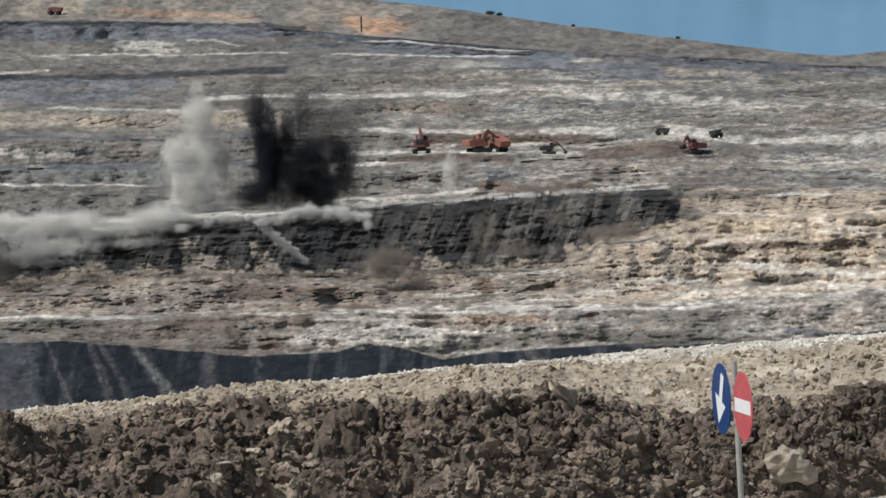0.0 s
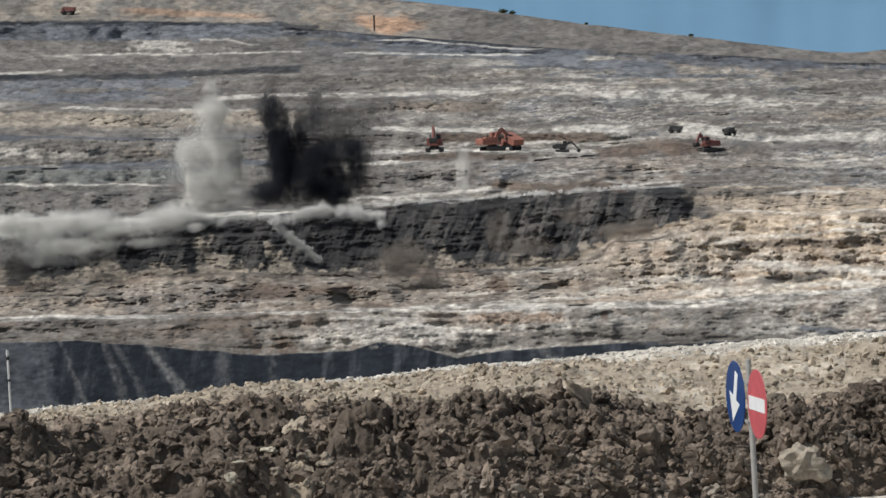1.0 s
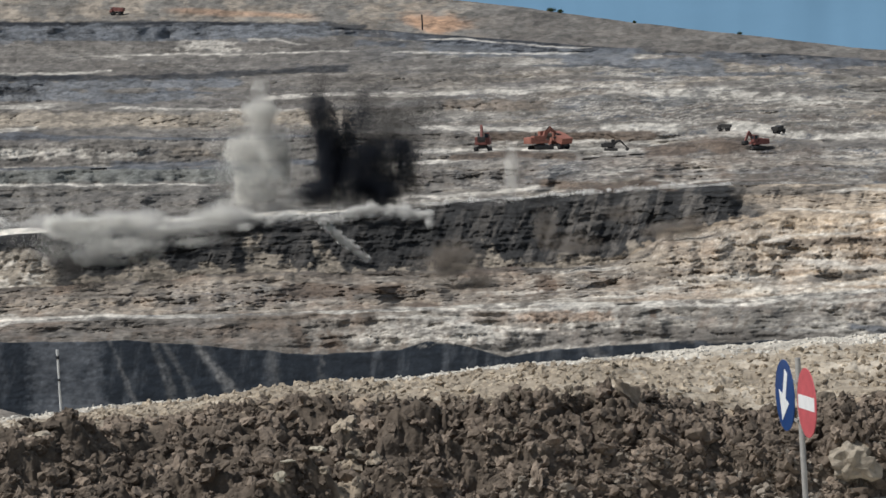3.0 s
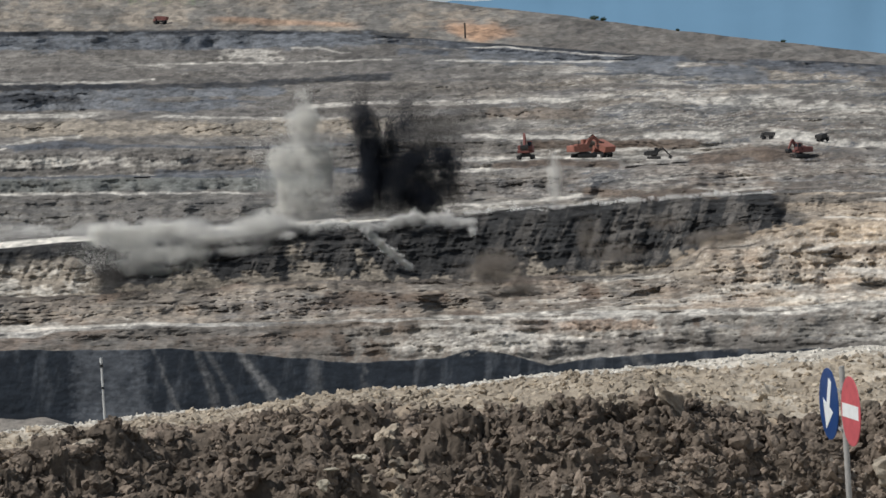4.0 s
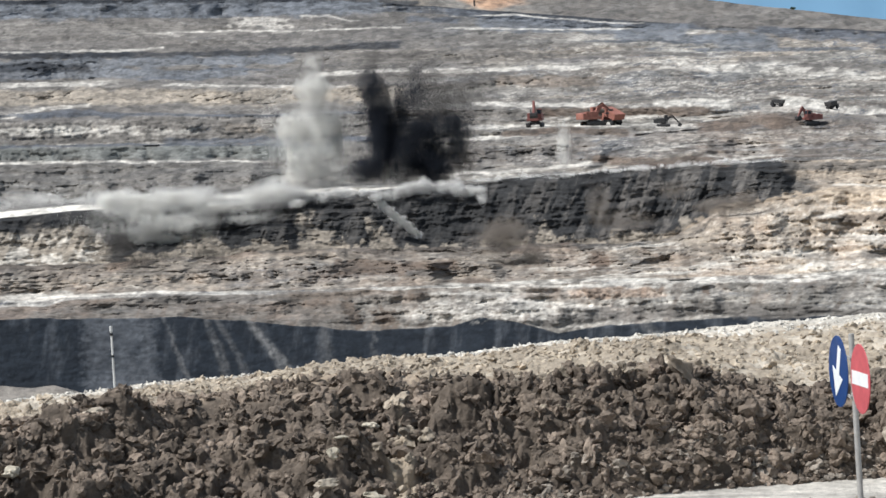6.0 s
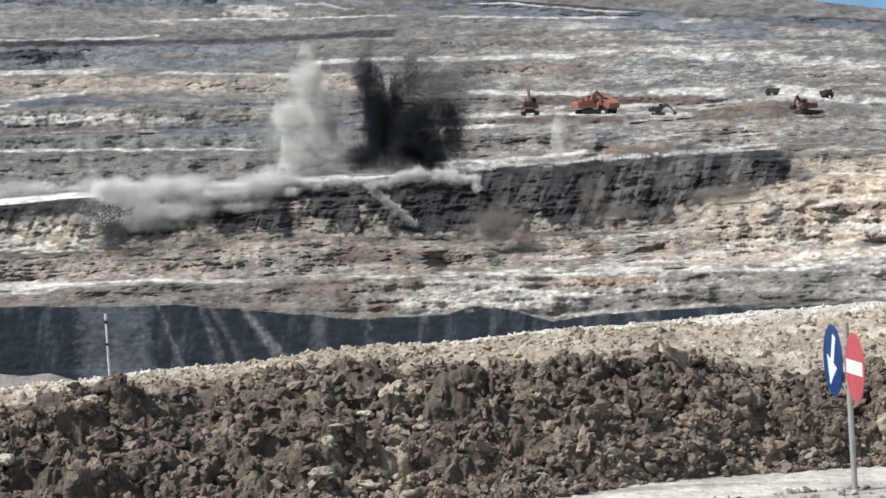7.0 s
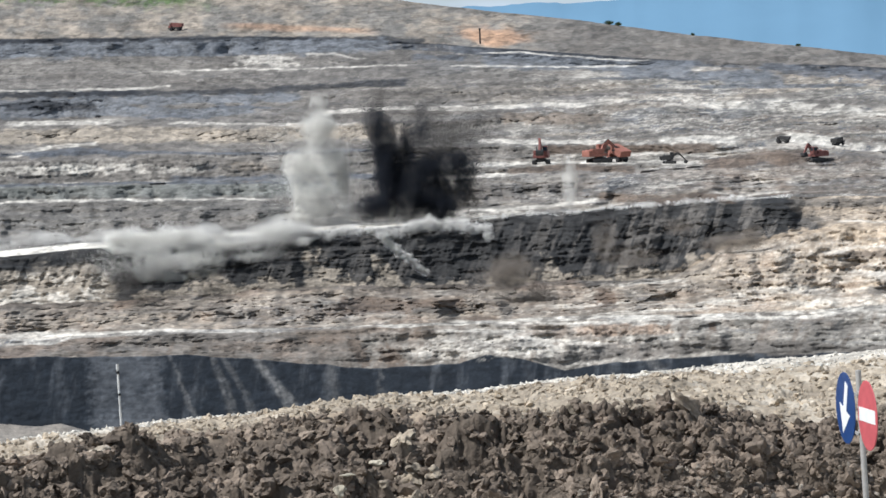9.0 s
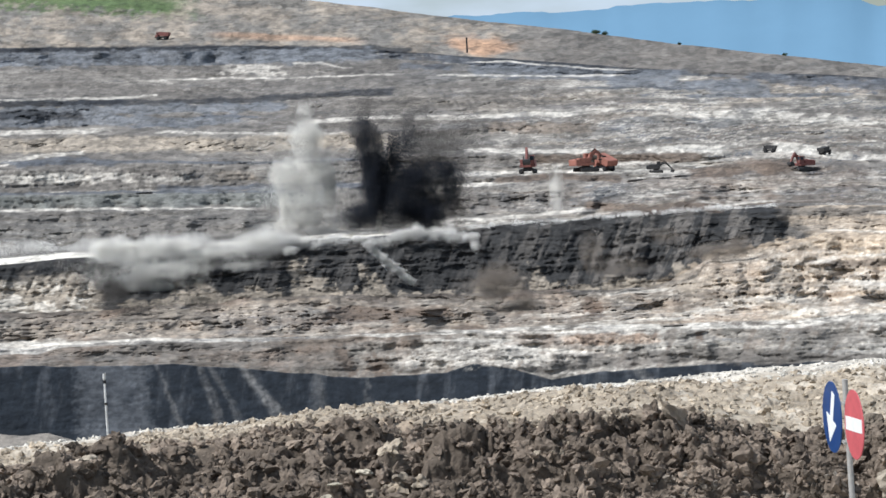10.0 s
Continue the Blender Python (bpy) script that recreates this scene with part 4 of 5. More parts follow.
def single_clods():
    """The larger lumps, each one an object of its own on the ground."""
    rng = np.random.default_rng(11)
    shapes = []
    for k, (v, f) in enumerate(FINE_LUMPS):
        for tint, colour in enumerate((CLOD_BROWN, CLOD_TAN)):
            me = mesh_from("clod", v, f, smooth=False)
            paint(me, "rock_colour", np.tile(np.array(colour) * rng.uniform(0.85, 1.2), (len(v), 1)))
            me.materials.append(CLOD)
            shapes.append((tint, me))
    for i in range(290):
        tan = i >= 250
        stretch = "berm" if tan else "bank"
        az, p = rng.uniform(-13.5, 10.7), rng.uniform(0.08, 0.95)
        r = 0.06 + 0.11 * rng.random() ** 2.2 if not tan else 0.04 + 0.04 * rng.random()
        me = [m for t, m in shapes if t == int(tan)][rng.integers(10)]
        ob = new("clod", me)
        at = ground_near(stretch, az, p) - Vector((0, 0, r * 0.1))
        ob.matrix_basis = Matrix.LocRotScale(at, Euler(rng.uniform(0, 6.28, 3)), Vector(rng.uniform(0.8, 1.2, 3)) * r)
        ob.parent = ground


single_clods()


def stone(az, el, stretch_d, size, flatten, seed, label, turn=(0, 0, 0), mat=None, name="stone", smooth=False, lift=0.0):
    v, f = lump_shape(seed, 3, flatten, 0.36)
    me = mesh_from(name, v * np.array(size), f, smooth=smooth)
    me.materials.append(mat or STONE)
    ob = new(name, me)
    ob.matrix_basis = Matrix.Translation(place(az, el, stretch_d) + Vector((0, 0, lift))) @ pose(0, 0, 0, *turn)
    return tagged(ob, label, "stone", "pale stones on the bank")


def near_distance(az, el):
    """Distance at which the view line meets the near ground."""
    c = int(np.argmin(np.abs(AZ - az)))
    rows = np.where((GD.mean(1) < 34) & (GD.mean(1) > 12))[0]
    t = np.degrees(np.arctan((GZ[rows, c] - EYE) / GD[rows, c]))
    return float(np.interp(el, np.maximum.accumulate(t), GD[rows, c]))


def stone_on(az, el, size, flatten, seed, label, turn=(0, 0, 0), mat=None, lift=0.0):
    return stone(az, el, near_distance(az, el) - 0.1, tuple(0.8 * a for a in size) if mat is CHALK else size, flatten, seed, label, turn, mat, lift=lift)


SLAB = material("slab_stone", (0.27, 0.22, 0.165), scale=6.0, vary=0.25, bump=0.5, bump_scale=14.0)
CHALK = material("chalky_stone", (0.44, 0.39, 0.30), scale=6.0, vary=0.2, bump=0.5, bump_scale=14.0)
stone_on(7.750, -8.884, (0.27, 0.24, 0.30), 0.85, 70, "large pale grey boulder on the dark bank", (10, 0, 30))
stone_on(2.710, -7.423, (0.11, 0.09, 0.29), 0.9, 71, "slanting brown stone slab in the bank", (0, -38, 20), SLAB, lift=0.1)
stone_on(1.870, -7.372, (0.15, 0.08, 0.14), 0.8, 72, "pale brown stone slab in the bank", (30, 20, 0), SLAB, lift=0.08)
stone_on(-4.467, -8.338, (0.13, 0.09, 0.07), 0.7, 73, "small chalky white stone among dark clods", (0, 10, 0), CHALK, lift=0.08)
stone_on(-5.173, -8.573, (0.10, 0.08, 0.04), 0.6, 74, "flat chalky white stone among dark clods", (0, 0, 20), CHALK, lift=0.08)
stone_on(-5.354, -8.883, (0.09, 0.06, 0.10), 0.8, 75, "pale chipped stone among dark clods", (0, 15, 0), CHALK, lift=0.06)
stone_on(-5.549, -9.560, (0.14, 0.1, 0.07), 0.7, 76, "flat grey stone at the bank's foot", (0, 0, 40), STONE, lift=0.06)
stone_on(-4.491, -9.904, (0.16, 0.1, 0.09), 0.7, 77, "flat pale stone at the bank's foot", (0, 12, 10), CHALK, lift=0.06)
stone_on(-10.712, -7.638, (0.13, 0.1, 0.09), 0.8, 78, "pale rounded stone near the rim", (0, 0, 0), STONE, lift=0.05)
stone_on(-12.667, -8.855, (0.12, 0.1, 0.1), 0.8, 79, "pale stone among the clods", (0, 0, 50), CHALK, lift=0.05)


# ---------------------------------------------------------------- road signs on their post
def round_plate(bm, radius, thick, n=48):
    bmesh.ops.create_cone(bm, cap_ends=True, segments=n, radius1=radius, radius2=radius, depth=thick)
    rim = [e for e in bm.edges if not e.is_manifold or e.calc_face_angle(0) > 1]
    bmesh.ops.bevel(bm, geom=rim, offset=thick * 0.35, segments=2, affect="EDGES", profile=0.5)


def prism(bm, outline, thick, z):
    vs = [bm.verts.new((x, y, z)) for x, y in outline]
    f = bm.faces.new(vs)
    up = bmesh.ops.extrude_face_region(bm, geom=[f])["geom"]
    bmesh.ops.translate(bm, vec=(0, 0, thick), verts=[g for g in up if isinstance(g, bmesh.types.BMVert)])
    bmesh.ops.recalc_face_normals(bm, faces=bm.faces)


def build_signs():
    foot, head = place(6.660, -10.362, 26.0), place(6.556, -6.495, 26.0)
    foot.z -= 0.06
    post = thing("sign_post", "grey weathered steel post carrying two road signs", "sign post", Matrix.Translation(foot))
    bm = bmesh.new()
    rod(bm, (0, 0, 0), head - foot, 0.031, 0.029, 16)
    part("post", bm, STEEL, post)
    across, facing = Vector((0.148, -0.989, 0)), Vector((-0.989, -0.148, 0))
    face = Matrix((across, Vector((0, 0, 1)), across.cross(Vector((0, 0, 1))))).transposed().to_4x4()
    for name, label, shift, drop, mat in (("blue_sign", "round blue road sign with a white arrow", -0.40, 0.432, BLUE), ("red_sign", "round red no-entry road sign with a white bar", 0.455, 0.41, RED)):
        axis = (head - foot).normalized()
        at = head - foot + across * shift - axis * drop + facing * 0.05
        ob = new(name)
        ob.parent = post
        ob.matrix_basis = Matrix.Translation(at) @ face @ pose(0, 0, 0, 0, 0, -3 if mat is BLUE else 2)
        bm = bmesh.new()
        round_plate(bm, 0.375 if mat is BLUE else 0.355, 0.012)
        part("plate", bm, mat, ob)
        bm = bmesh.new()
        if mat is BLUE:
            prism(bm, [(0.13, 0.25), (0.02, 0.28), (-0.065, 0.0), (-0.21, 0.03), (-0.09, -0.28), (0.18, -0.06), (0.045, -0.03)], 0.003, 0.0062)
            part("arrow", bm, WHITE, ob, "white arrow")
        else:
            prism(bm, [(-0.30, -0.07), (0.30, -0.07), (0.30, 0.07), (-0.30, 0.07)], 0.003, 0.0062)
            part("bar", bm, WHITE, ob, "white bar")
        for y in (0.2, -0.2):
            bm = bmesh.new()
            x = 0.36 if mat is BLUE else -0.36
            box(bm, (0.14, 0.035, 0.012), (x, y, -0.014), bevel=0.003)
            part("bracket", bm, STEEL, ob, "pale steel bracket")
    return post


build_signs()


def build_stake():
    foot, head = place(-10.249, -7.147, 32.4), place(-10.266, -5.601, 32.4)
    foot.z -= 0.08
    ob = thing("marker_pole", "thin white marker pole with dark bands on the rim", "marker pole", Matrix.Translation(foot))
    up = head - foot
    bm = bmesh.new()
    rod(bm, (0, 0, 0), up, 0.0145, 0.013, 12)
    part("pole", bm, POLE_WHITE, ob)
    for a, b in ((0.58, 0.61), (0.87, 0.91)):
        bm = bmesh.new()
        rod(bm, up * a, up * b, 0.021, 0.021, 12)
        part("band", bm, BLACK, ob, "black band")
    bm = bmesh.new()
    rod(bm, up * 0.93, up * 1.0, 0.02, 0.018, 12)
    part("cap", bm, POLE_WHITE, ob, "white cap")


build_stake()


# ---------------------------------------------------------------- machines in the pit
def wheel(parent, x, y, r, w):
    bm = bmesh.new()
    rod(bm, (-w / 2, 0, 0), (w / 2, 0, 0), r, r, 20)
    bmesh.ops.bevel(bm, geom=[e for e in bm.edges if e.calc_face_angle(0) > 1], offset=0.15 * r, segments=2, affect="EDGES", profile=0.5)
    t = part("tyre", bm, BLACK, parent, "black dusty tyre")
    t.location = (x, y, r)
    bm = bmesh.new()
    rod(bm, (-w / 2 - 0.04, 0, 0), (w / 2 + 0.04, 0, 0), r * 0.5, r * 0.5, 16)
    part("rim", bm, DARK_METAL, t)


def beam(bm, pts, w, hs):
    """A box beam along points in the y-z plane, of the given depths."""
    for (a, b), (h0, h1) in zip(zip(pts, pts[1:]), zip(hs, hs[1:])):
        a, b = Vector((0, *a)), Vector((0, *b))
        n = (b - a).cross(Vector((1, 0, 0))).normalized()
        vs = [bm.verts.new(p + Vector((sx * w / 2, 0, 0)) + n * s * h / 2) for p, h in ((a, h0), (b, h1)) for sx in (-1, 1) for s in (-1, 1)]
        bmesh.ops.convex_hull(bm, input=vs)


def excavator(label, mat, at, heading, arm, swing=0.0, s=1.0, group="machines in the pit"):
    """A crawler excavator; arm: points (y ahead, z up) of the boom foot, boom head and stick end."""
    ob = thing("excavator", label, "excavator", Matrix.Translation(at) @ pose(0, 0, 0, 0, 0, heading) @ Matrix.Scale(s, 4), group)
    for x in (-2.2, 2.2):
        bm = bmesh.new()
        beam(bm, [(-3.4, 0.75), (3.4, 0.75)], 1.1, (1.5, 1.5))
        bmesh.ops.bevel(bm, geom=list(bm.edges), offset=0.32, segments=3, affect="EDGES", profile=0.5)
        part("track", bm, DARK_METAL, ob, "dark crawler track").location = (x, 0, 0)
    bm = bmesh.new()
    box(bm, (3.4, 3.2, 0.9), (0, 0, 1.25), bevel=0.1)
    rod(bm, (0, 0, 1.6), (0, 0, 2.1), 1.5, 1.4, 24)
    part("undercarriage", bm, DARK_METAL, ob)
    house = new("house")
    house.parent = ob
    house.matrix_basis = pose(0, 0, 2.05, 0, 0, swing)
    bm = bmesh.new()
    box(bm, (5.0, 6.2, 1.0), (0, -1.0, 0.55), bevel=0.15)
    box(bm, (1.9, 4.6, 1.6), (1.5, -1.5, 1.8), bevel=0.2)
    box(bm, (1.7, 3.8, 1.3), (-1.6, -1.8, 1.65), bevel=0.2)
    part("body", bm, mat, house)
    bm = bmesh.new()
    box(bm, (4.8, 1.3, 2.1), (0, -4.4, 1.1), bevel=0.3)
    part("counterweight", bm, mat, house)
    bm = bmesh.new()
    box(bm, (1.6, 2.0, 2.9), (-1.6, 1.5, 2.5), bevel=0.15)
    part("cab", bm, mat, house)
    bm = bmesh.new()
    box(bm, (1.3, 0.06, 1.3), (-1.6, 2.53, 3.0), bevel=0.02)
    box(bm, (0.06, 1.4, 1.2), (-2.43, 1.5, 3.0), bevel=0.02)
    part("window", bm, GLASS, house, "dark cab windows")
    bm = bmesh.new()
    rod(bm, (1.6, -2.6, 2.4), (1.6, -2.6, 3.7), 0.16, 0.16)
    part("exhaust", bm, DARK_METAL, house)
    foot, elbow, end = arm
    mid = ((foot[0] + elbow[0]) / 2 - 0.1, (foot[1] + elbow[1]) / 2 + 0.9)
    bm = bmesh.new()
    beam(bm, [foot, mid, elbow], 0.9, (0.9, 1.3, 0.7))
    part("boom", bm, mat, house)
    bm = bmesh.new()
    beam(bm, [(elbow[0] - 0.4, elbow[1] + 0.7), elbow, end], 0.7, (0.5, 1.0, 0.5))
    part("stick", bm, mat, house)
    bm = bmesh.new()
    beam(bm, [(foot[0] + 0.6, foot[1] - 0.5), mid], 0.3, (0.3, 0.25))
    beam(bm, [(mid[0], mid[1] + 0.7), (elbow[0] - 0.3, elbow[1] + 0.8)], 0.3, (0.3, 0.25))
    part("ram", bm, DARK_METAL, house)
    bm = bmesh.new()
    y, z = end
    pts = [(y - 0.5, z + 0.3), (y + 0.9, z), (y + 0.9, z - 0.9), (y + 0.1, z - 1.7), (y - 1.2, z - 1.2)]
    vs = [bm.verts.new((x, a, b)) for x in (-1.2, 1.2) for a, b in pts]
    bmesh.ops.convex_hull(bm, input=vs)
    part("bucket", bm, DARK_METAL, house)
    return ob


def dump_truck(label, mat, bedmat, at, heading, raised=0.0, s=1.0):
    ob = thing("dump_truck", label, "truck", Matrix.Translation(at) @ pose(0, 0, 0, 0, 0, heading) @ Matrix.Scale(s, 4), "machines in the pit")
    bm = bmesh.new()
    box(bm, (2.2, 8.4, 0.9), (0, 0, 1.7), bevel=0.1)
    box(bm, (4.6, 1.8, 0.6), (0, 3.9, 1.5), bevel=0.1)
    part("chassis", bm, DARK_METAL, ob)
    for x in (-1.9, 1.9):
        wheel(ob, x, 2.7, 1.15, 0.8)
    for x in (-1.9, -1.0, 1.0, 1.9):
        wheel(ob, x, -2.4, 1.15, 0.8)
    bm = bmesh.new()
    box(bm, (4.4, 1.9, 1.3), (0, 3.6, 2.6), bevel=0.15)
    part("bonnet", bm, mat, ob)
    bm = bmesh.new()
    box(bm, (1.9, 1.6, 1.6), (-1.1, 3.0, 3.9), bevel=0.12)
    cab = part("cab", bm, mat, ob)
    bm = bmesh.new()
    box(bm, (1.6, 0.06, 0.8), (-1.1, 3.83, 4.1), bevel=0.02)
    part("windscreen", bm, GLASS, cab, "dark windscreen")
    bm = bmesh.new()
    out = [(-4.6, 2.9), (-4.2, 2.2), (1.2, 2.5), (2.0, 3.4), (2.0, 5.0), (4.6, 5.1), (4.6, 5.3), (1.7, 5.3), (-4.9, 4.6)]
    a = [bm.verts.new((-2.5, y + 3.4, z - 2.3)) for y, z in out]
    b = [bm.verts.new((2.5, y + 3.4, z - 2.3)) for y, z in out]
    bm.faces.new(a), bm.faces.new(b[::-1])
    for i in range(len(out)):
        j = (i + 1) % len(out)
        bm.faces.new((a[j], a[i], b[i], b[j]))
    bmesh.ops.recalc_face_normals(bm, faces=bm.faces)
    bed = part("bed", bm, bedmat, ob, "dusty tipping bed")
    bed.matrix_basis = pose(0, -3.4, 2.3, raised)
    return ob


def yard(az, d):
    return ground_far(az, d) - Vector((0, 0, 0.05))


excavator("large red mining excavator standing on a pale bench", MAROON, yard(-0.412, 818), 175, ((0.8, 0.8), (2.6, 5.8), (4.4, 2.6)))
excavator("orange-red mining excavator loading beside a dump truck", ORANGE, yard(0.901, 822), -60, ((0.8, 0.8), (4.0, 4.6), (6.4, 2.8)), 0)
dump_truck("orange-red dump truck waiting under an excavator", ORANGE, ORANGE, yard(1.338, 826), 35, 14, 0.85)
excavator("small black excavator with its arm stretched out on the bench", DARK_METAL, yard(2.495, 815), -88, ((0.8, 0.5), (5.2, 3.0), (8.6, -0.6)), 0, 0.62)
excavator("dusty red excavator half hidden behind spoil heaps", MAROON, yard(5.772, 797), 120, ((0.8, 0.8), (3.4, 4.6), (5.2, 1.6)), 0, 0.8)
dump_truck("dark dump truck on the pale upper bench", DARK_METAL, DARK_METAL, yard(5.071, 872), 70, 0, 0.5)
dump_truck("dark dump truck on the pale upper bench", DARK_METAL, DARK_METAL, yard(6.293, 872), -40, 0, 0.55)
dump_truck("small red truck high on the hillside", MAROON, MAROON, yard(-8.550, 1330), 80, 0, 0.8)


def hill_post():
    at = yard(-1.677, 1300)
    ob = thing("marker_post", "tall dark post standing on the hillside", "post", Matrix.Translation(at))
    bm = bmesh.new()
    rod(bm, (0, 0, -0.3), (0, 0, 7.4), 0.5, 0.42, 10)
    part("shaft", bm, DARK_METAL, ob)
    bm = bmesh.new()
    box(bm, (1.1, 1.1, 0.7), (0, 0, 7.6), bevel=0.1)
    part("head", bm, DARK_METAL, ob)


hill_post()


# ---------------------------------------------------------------- scrub on the crest
def shrub(label, at, r, h, seed, name="shrub"):
    rng = np.random.default_rng(seed)
    ob = thing(name, label, "shrub", Matrix.Translation(at), "scrub on the crest")
    bm = bmesh.new()
    for k in range(5):
        a = rng.uniform(0, 6.28)
        rod(bm, (0, 0, -0.4), (0.5 * r * math.cos(a), 0.5 * r * math.sin(a), h * rng.uniform(0.4, 0.7)), 0.16, 0.05, 6)
    part("trunk", bm, BARK, ob)
    vs, fs, base = [], [], 0
    tri = np.array([[0, 1, 2], [0, 2, 3]])
    for k in range(420):
        u = rng.normal(size=3)
        u = u / np.linalg.norm(u) * rng.random() ** 0.4
        lobe = 0.75 + 0.5 * noise.noise(Vector(u * 2.0) + Vector((seed, 0, 0)))
        c = np.array([u[0] * r, u[1] * r, h * 0.55 + u[2] * h * 0.5]) * lobe
        q = np.array([[-1, -0.4, 0], [0, -0.7, 0.1], [1, 0.3, 0], [0, 0.7, -0.1]]) * 0.34
        vs.append(q @ any_turn(rng).T + c), fs.append(tri + base)
        base += 4
    me = mesh_from("crown", np.concatenate(vs), np.concatenate(fs), smooth=False)
    me.materials.append(LEAF)
    crown = new("crown", me)
    crown.parent = ob


for k, (az, r, h) in enumerate(((1.264, 4.0, 2.8), (1.468, 2.6, 2.2), (3.138, 1.4, 1.4), (5.491, 1.7, 1.5))):
    shrub("dark green bush on the hill crest", ground_far(az, 1555), r, h, 100 + k)


# ---------------------------------------------------------------- blast dust
def cloud(name, label, mat, blobs, seed, grain=0.07, billow=0.7):
    """A drifting cloud of fine dust: countless grains, thick inside each billow and thin at its edge.
    blobs: azimuth, elevation, half width, half height (degrees), distance, density."""
    rng = np.random.default_rng(seed)
    spots = []
    for n, (az, el, rx, ry, d, tau) in enumerate(blobs):
        unit = math.radians(1) * d
        side = np.array([math.cos(radians(az)), -math.sin(radians(az)), 0])
        ahead = np.array([math.sin(radians(az)), math.cos(radians(az)), 0])
        a, b = rx * unit, ry * unit
        k = int(1.5 * tau * math.pi * a * b / (0.65 * grain * grain))
        u = rng.normal(size=(3, k))
        u /= np.linalg.norm(u, axis=0)
        edge = 1 + 0.45 * fbm(u[0] * 1.6 + n * 3.7, u[1] * 1.6 + u[2] + 9, seed, 4, 0.6)
        x, y, z = u * edge * rng.random(k) ** 0.42 * 1.12 + 0.1 * rng.normal(size=(3, k))
        wide, tall = az * unit + x * a, el * unit + y * b
        puff = 1 - 1.6 * np.abs(fbm(wide / 6.0 + 0.5 * z, tall / 5.0, seed + 5, 5, 0.6))
        keep = rng.random(k) < np.clip(1 - billow + billow * (0.35 + puff), 0.03, 1)
        c = np.array(place(az, el, d)) + np.outer(x, side) * a + np.outer(z, ahead) * min(a, b)
        c[:, 2] += y * b
        spots.append(c[keep])
    c = np.concatenate(spots)
    corner = np.array([[1, 0, 0], [-0.5, 0.866, 0], [-0.5, -0.866, 0]])
    turns = np.array([any_turn(rng) for _ in range(256)])[rng.integers(256, size=len(c))]
    v = c[:, None, :] + np.einsum("nij,kj->nki", turns, corner) * (grain * rng.uniform(0.6, 1.4, len(c)))[:, None, None]
    me = mesh_from(name, v.reshape(-1, 3), np.arange(len(c) * 3).reshape(-1, 3), smooth=False)
    me.materials.append(mat)
    return tagged(new(name, me), label, "dust cloud", kind="stuff")


def rolling(line, d, seed, spacing=0.16):
    """Low puffs in a row along a line of azimuth, elevation, half height (degrees) and density."""
    rng = np.random.default_rng(seed)
    az, el, half, tau = zip(*line)
    out = []
    x = az[0]
    while x < az[-1]:
        h = float(np.interp(x, az, half)) * rng.uniform(0.4, 1.4)
        out.append((x, float(np.interp(x, az, el)) + h * rng.uniform(-0.2, 0.8), h * rng.uniform(0.9, 2.4), h, d, float(np.interp(x, az, tau)) * rng.uniform(0.5, 1.2)))
        x += spacing * rng.uniform(0.6, 1.4)
    return out


cloud("coal_smoke", "tall black plume of coal dust from a blast", DUST_DARK, [
    (-4.13, -0.46, 0.282, 0.358, 672, 1.03),
    (-3.97, -1.01, 0.333, 0.538, 672, 1.95),
    (-3.87, -1.72, 0.384, 0.589, 672, 2.3),
    (-4.12, -2.31, 0.461, 0.282, 672, 1.49),
    (-3.27, -1.96, 0.435, 0.666, 672, 2.3),
    (-2.74, -2.28, 0.461, 0.461, 672, 2.3),
    (-2.84, -1.54, 0.538, 0.461, 672, 1.26),
    (-2.21, -1.49, 0.333, 0.358, 672, 1.38),
    (-2.23, -1.96, 0.23, 0.333, 672, 0.92),
    (-3.45, -0.96, 0.179, 0.538, 672, 1.03),
    (-3.11, -0.72, 0.256, 0.538, 672, 0.57)], 201, 0.08, 0.5)
cloud("coal_haze", "thin brown-grey coal dust drifting round the plume", DUST_HAZE, [
    (-2.57, -0.87, 0.64, 0.576, 676, 0.55),
    (-1.79, -0.59, 0.435, 0.563, 676, 0.22),
    (-4.07, 0.09, 0.307, 0.435, 676, 0.3),
    (-2.99, -0.15, 0.512, 0.435, 676, 0.2),
    (-4.32, -2.41, 0.435, 0.333, 676, 0.4),
    (-2.05, -2.12, 0.282, 0.64, 676, 0.35)], 208, 0.08, 0.6)
cloud("dust_plume", "pale grey dust plume rising from the blasted bench", DUST_PALE, [
    (-5.42, -0.43, 0.384, 0.384, 680, 1.12),
    (-5.43, -0.97, 0.282, 0.282, 680, 0.45),
    (-5.91, -1.33, 0.358, 0.333, 680, 1.2),
    (-5.27, -1.36, 0.435, 0.333, 680, 0.98),
    (-4.95, -1.67, 0.179, 0.563, 680, 0.75),
    (-5.59, -2.09, 0.64, 0.512, 680, 0.6),
    (-6.0, -2.13, 0.115, 0.461, 680, 0.75),
    (-5.42, 0.09, 0.23, 0.23, 680, 0.38),
    (-3.86, -2.3, 0.09, 0.41, 680, 1.05)], 202, 0.07, 0.75)
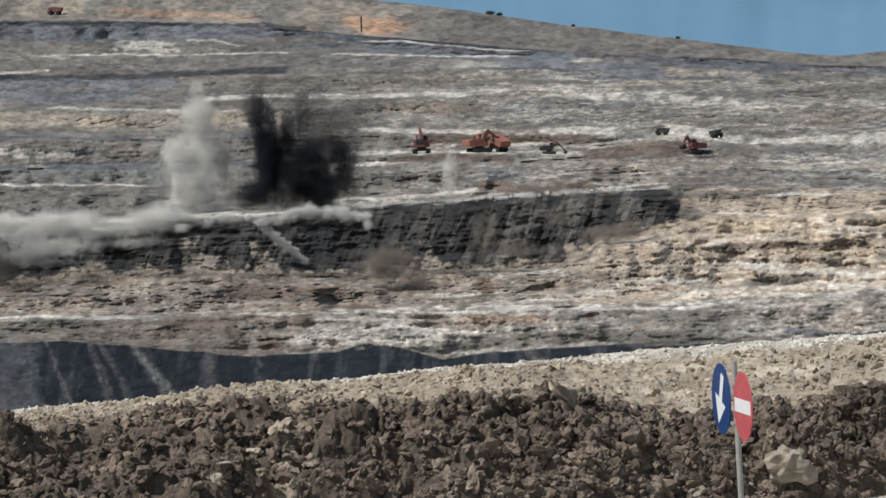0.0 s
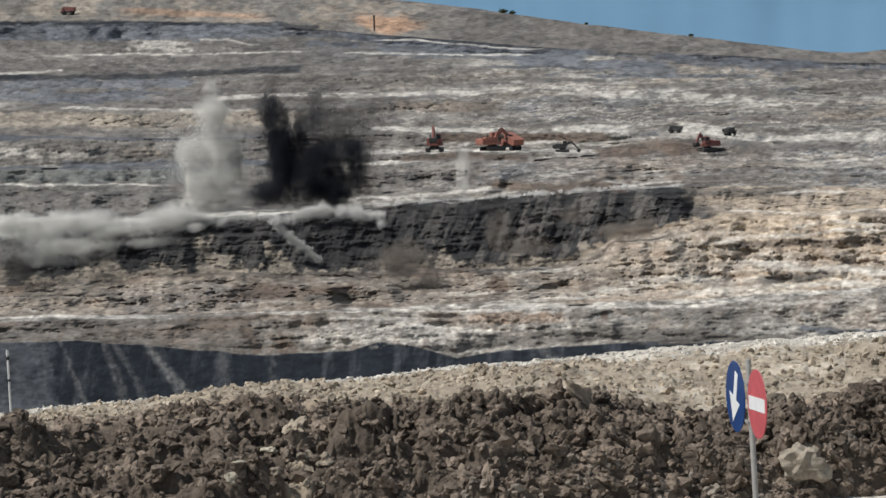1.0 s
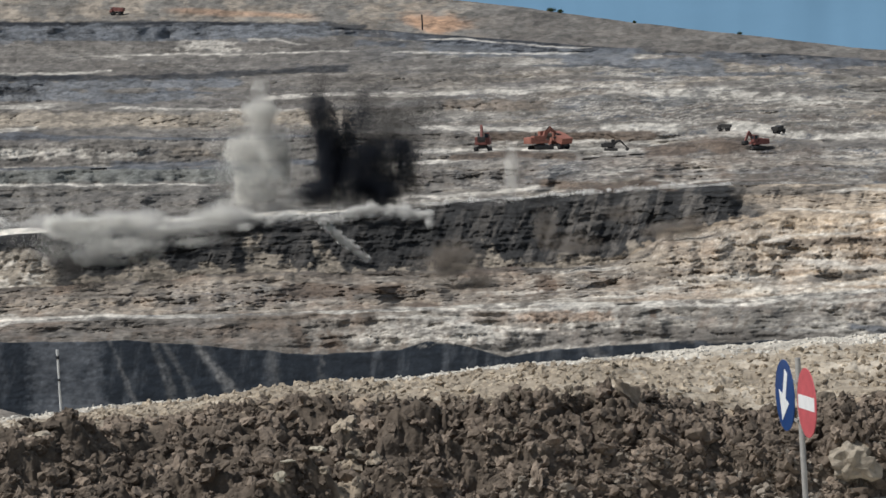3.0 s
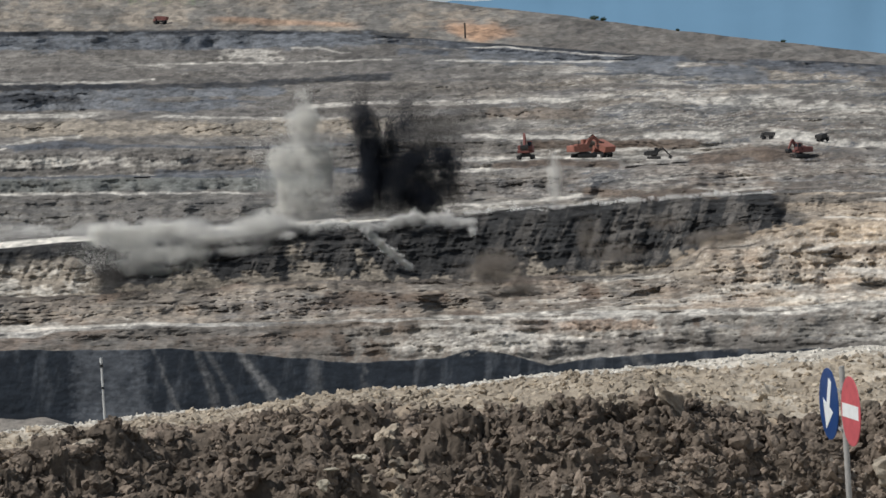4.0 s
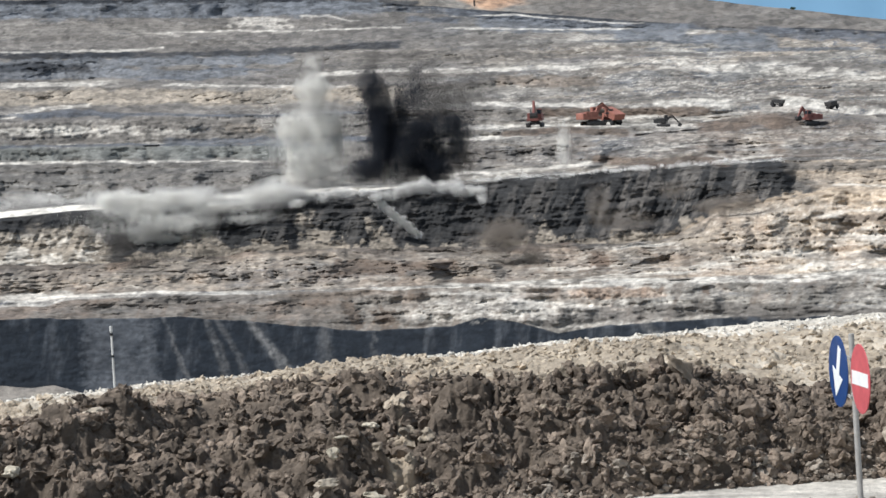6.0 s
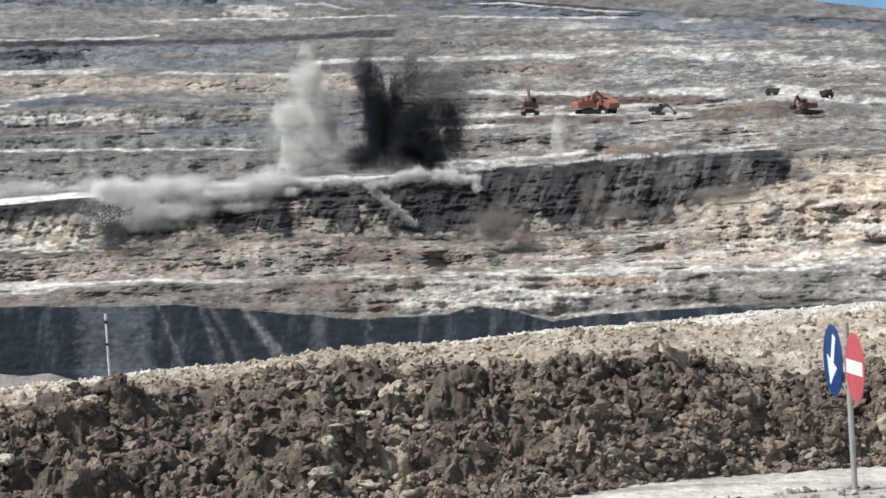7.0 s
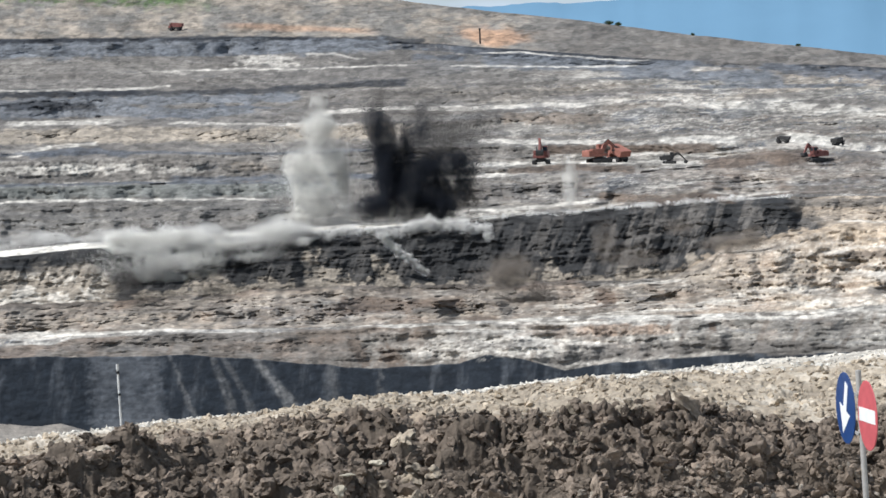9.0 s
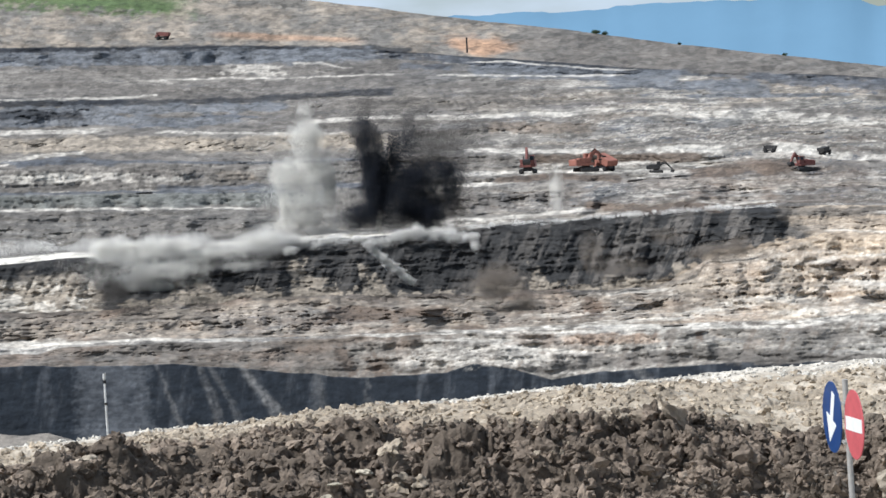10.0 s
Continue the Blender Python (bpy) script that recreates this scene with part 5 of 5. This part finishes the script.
cloud("bench_dust", "low white dust rolling along the top of the coal bench", DUST_WHITE, rolling([(-12.6, -2.72, 0.141, 0.3), (-10.59, -2.82, 0.154, 0.33), (-9.58, -2.87, 0.23, 0.44), (-8.3, -2.91, 0.179, 0.39), (-7.15, -2.97, 0.179, 0.44), (-6.51, -2.89, 0.256, 0.5), (-5.86, -2.9, 0.141, 0.61)], 650, 31) + rolling([(-6.15, -2.96, 0.115, 0.92), (-5.37, -2.92, 0.102, 1.24), (-4.08, -2.93, 0.102, 1.32), (-3.31, -2.89, 0.115, 1.32), (-2.53, -2.87, 0.128, 1.16), (-1.7, -2.96, 0.141, 0.75)], 650, 32) + rolling([(-1.73, -2.75, 0.077, 0.62), (-0.31, -2.76, 0.077, 0.48), (0.98, -2.64, 0.064, 0.62), (2.27, -2.59, 0.064, 0.48), (3.8, -2.53, 0.064, 0.62), (5.13, -2.59, 0.064, 0.48)], 656, 33), 203, 0.07, 0.6)
cloud("dust_billow", "pale dust billowing down over the coal face", DUST_PALE, [
    (-10.08, -2.82, 0.384, 0.23, 640, 1.2),
    (-9.5, -2.95, 0.461, 0.307, 640, 2.0),
    (-9.19, -3.33, 0.384, 0.256, 640, 1.8),
    (-8.93, -3.7, 0.282, 0.115, 640, 2.0),
    (-8.68, -2.82, 0.538, 0.192, 640, 1.4),
    (-7.67, -3.04, 0.768, 0.115, 640, 1.2),
    (-6.61, -2.84, 0.461, 0.23, 640, 1.2),
    (-8.32, -3.35, 0.666, 0.307, 640, 0.7),
    (-9.49, -3.58, 0.384, 0.179, 640, 1.0),
    (-7.04, -3.28, 0.512, 0.179, 640, 0.7)], 204, 0.07, 0.8)
cloud("dust_stream", "narrow white dust stream pouring down the coal face", DUST_WHITE, rolling([(-4.15, -2.99, 0.051, 1.3), (-3.91, -3.26, 0.058, 1.4), (-3.6, -3.57, 0.064, 1.3), (-3.16, -3.93, 0.064, 1.0)], 634, 34, 0.022) + [
    (-1.7, -3.1, 0.128, 0.179, 646, 0.5),
    (-5.89, -3.04, 0.179, 0.115, 646, 0.6)], 205, 0.07, 0.6)
cloud("brown_dust", "brown dust drifting below the coal face", DUST_BROWN, [
    (-1.2, -3.97, 0.512, 0.358, 604, 0.9),
    (-1.67, -4.27, 0.691, 0.358, 604, 0.6),
    (-0.58, -4.57, 0.282, 0.384, 604, 0.75),
    (-1.1, -4.68, 0.563, 0.23, 604, 0.6)] + [
    (3.79, -3.52, 0.64, 0.192, 622, 0.83),
    (4.31, -3.35, 0.282, 0.192, 622, 0.75),
    (2.63, -3.13, 0.307, 0.179, 622, 0.45),
    (1.58, -3.76, 0.563, 0.23, 622, 0.45),
    (0.95, -3.41, 0.307, 0.512, 622, 0.3)], 206, 0.07, 0.75)
# coal dust that also stands in for the shade of a cliff edge
cloud("low_dust_shade", "dark coal dust and cliff-edge shade at the foot of the face", DUST_HAZE, [
    (-9.94, -3.78, 0.435, 0.333, 622, 0.6),
    (-9.52, -4.22, 0.64, 0.256, 622, 0.25)], 207, 0.07, 0.6)
cloud("pale_haze", "thin pale dust spreading round the blasted bench", DUST_PALE, [
    (-5.5, -1.52, 0.96, 1.024, 682, 0.16),
    (-5.61, -2.54, 1.152, 0.282, 682, 0.3),
    (0.21, -1.96, 0.154, 0.563, 682, 0.3),
    (-3.56, -2.76, 1.792, 0.128, 682, 0.25)] + [
    (-9.34, -3.27, 1.408, 0.461, 632, 0.16)], 209, 0.07, 0.7)
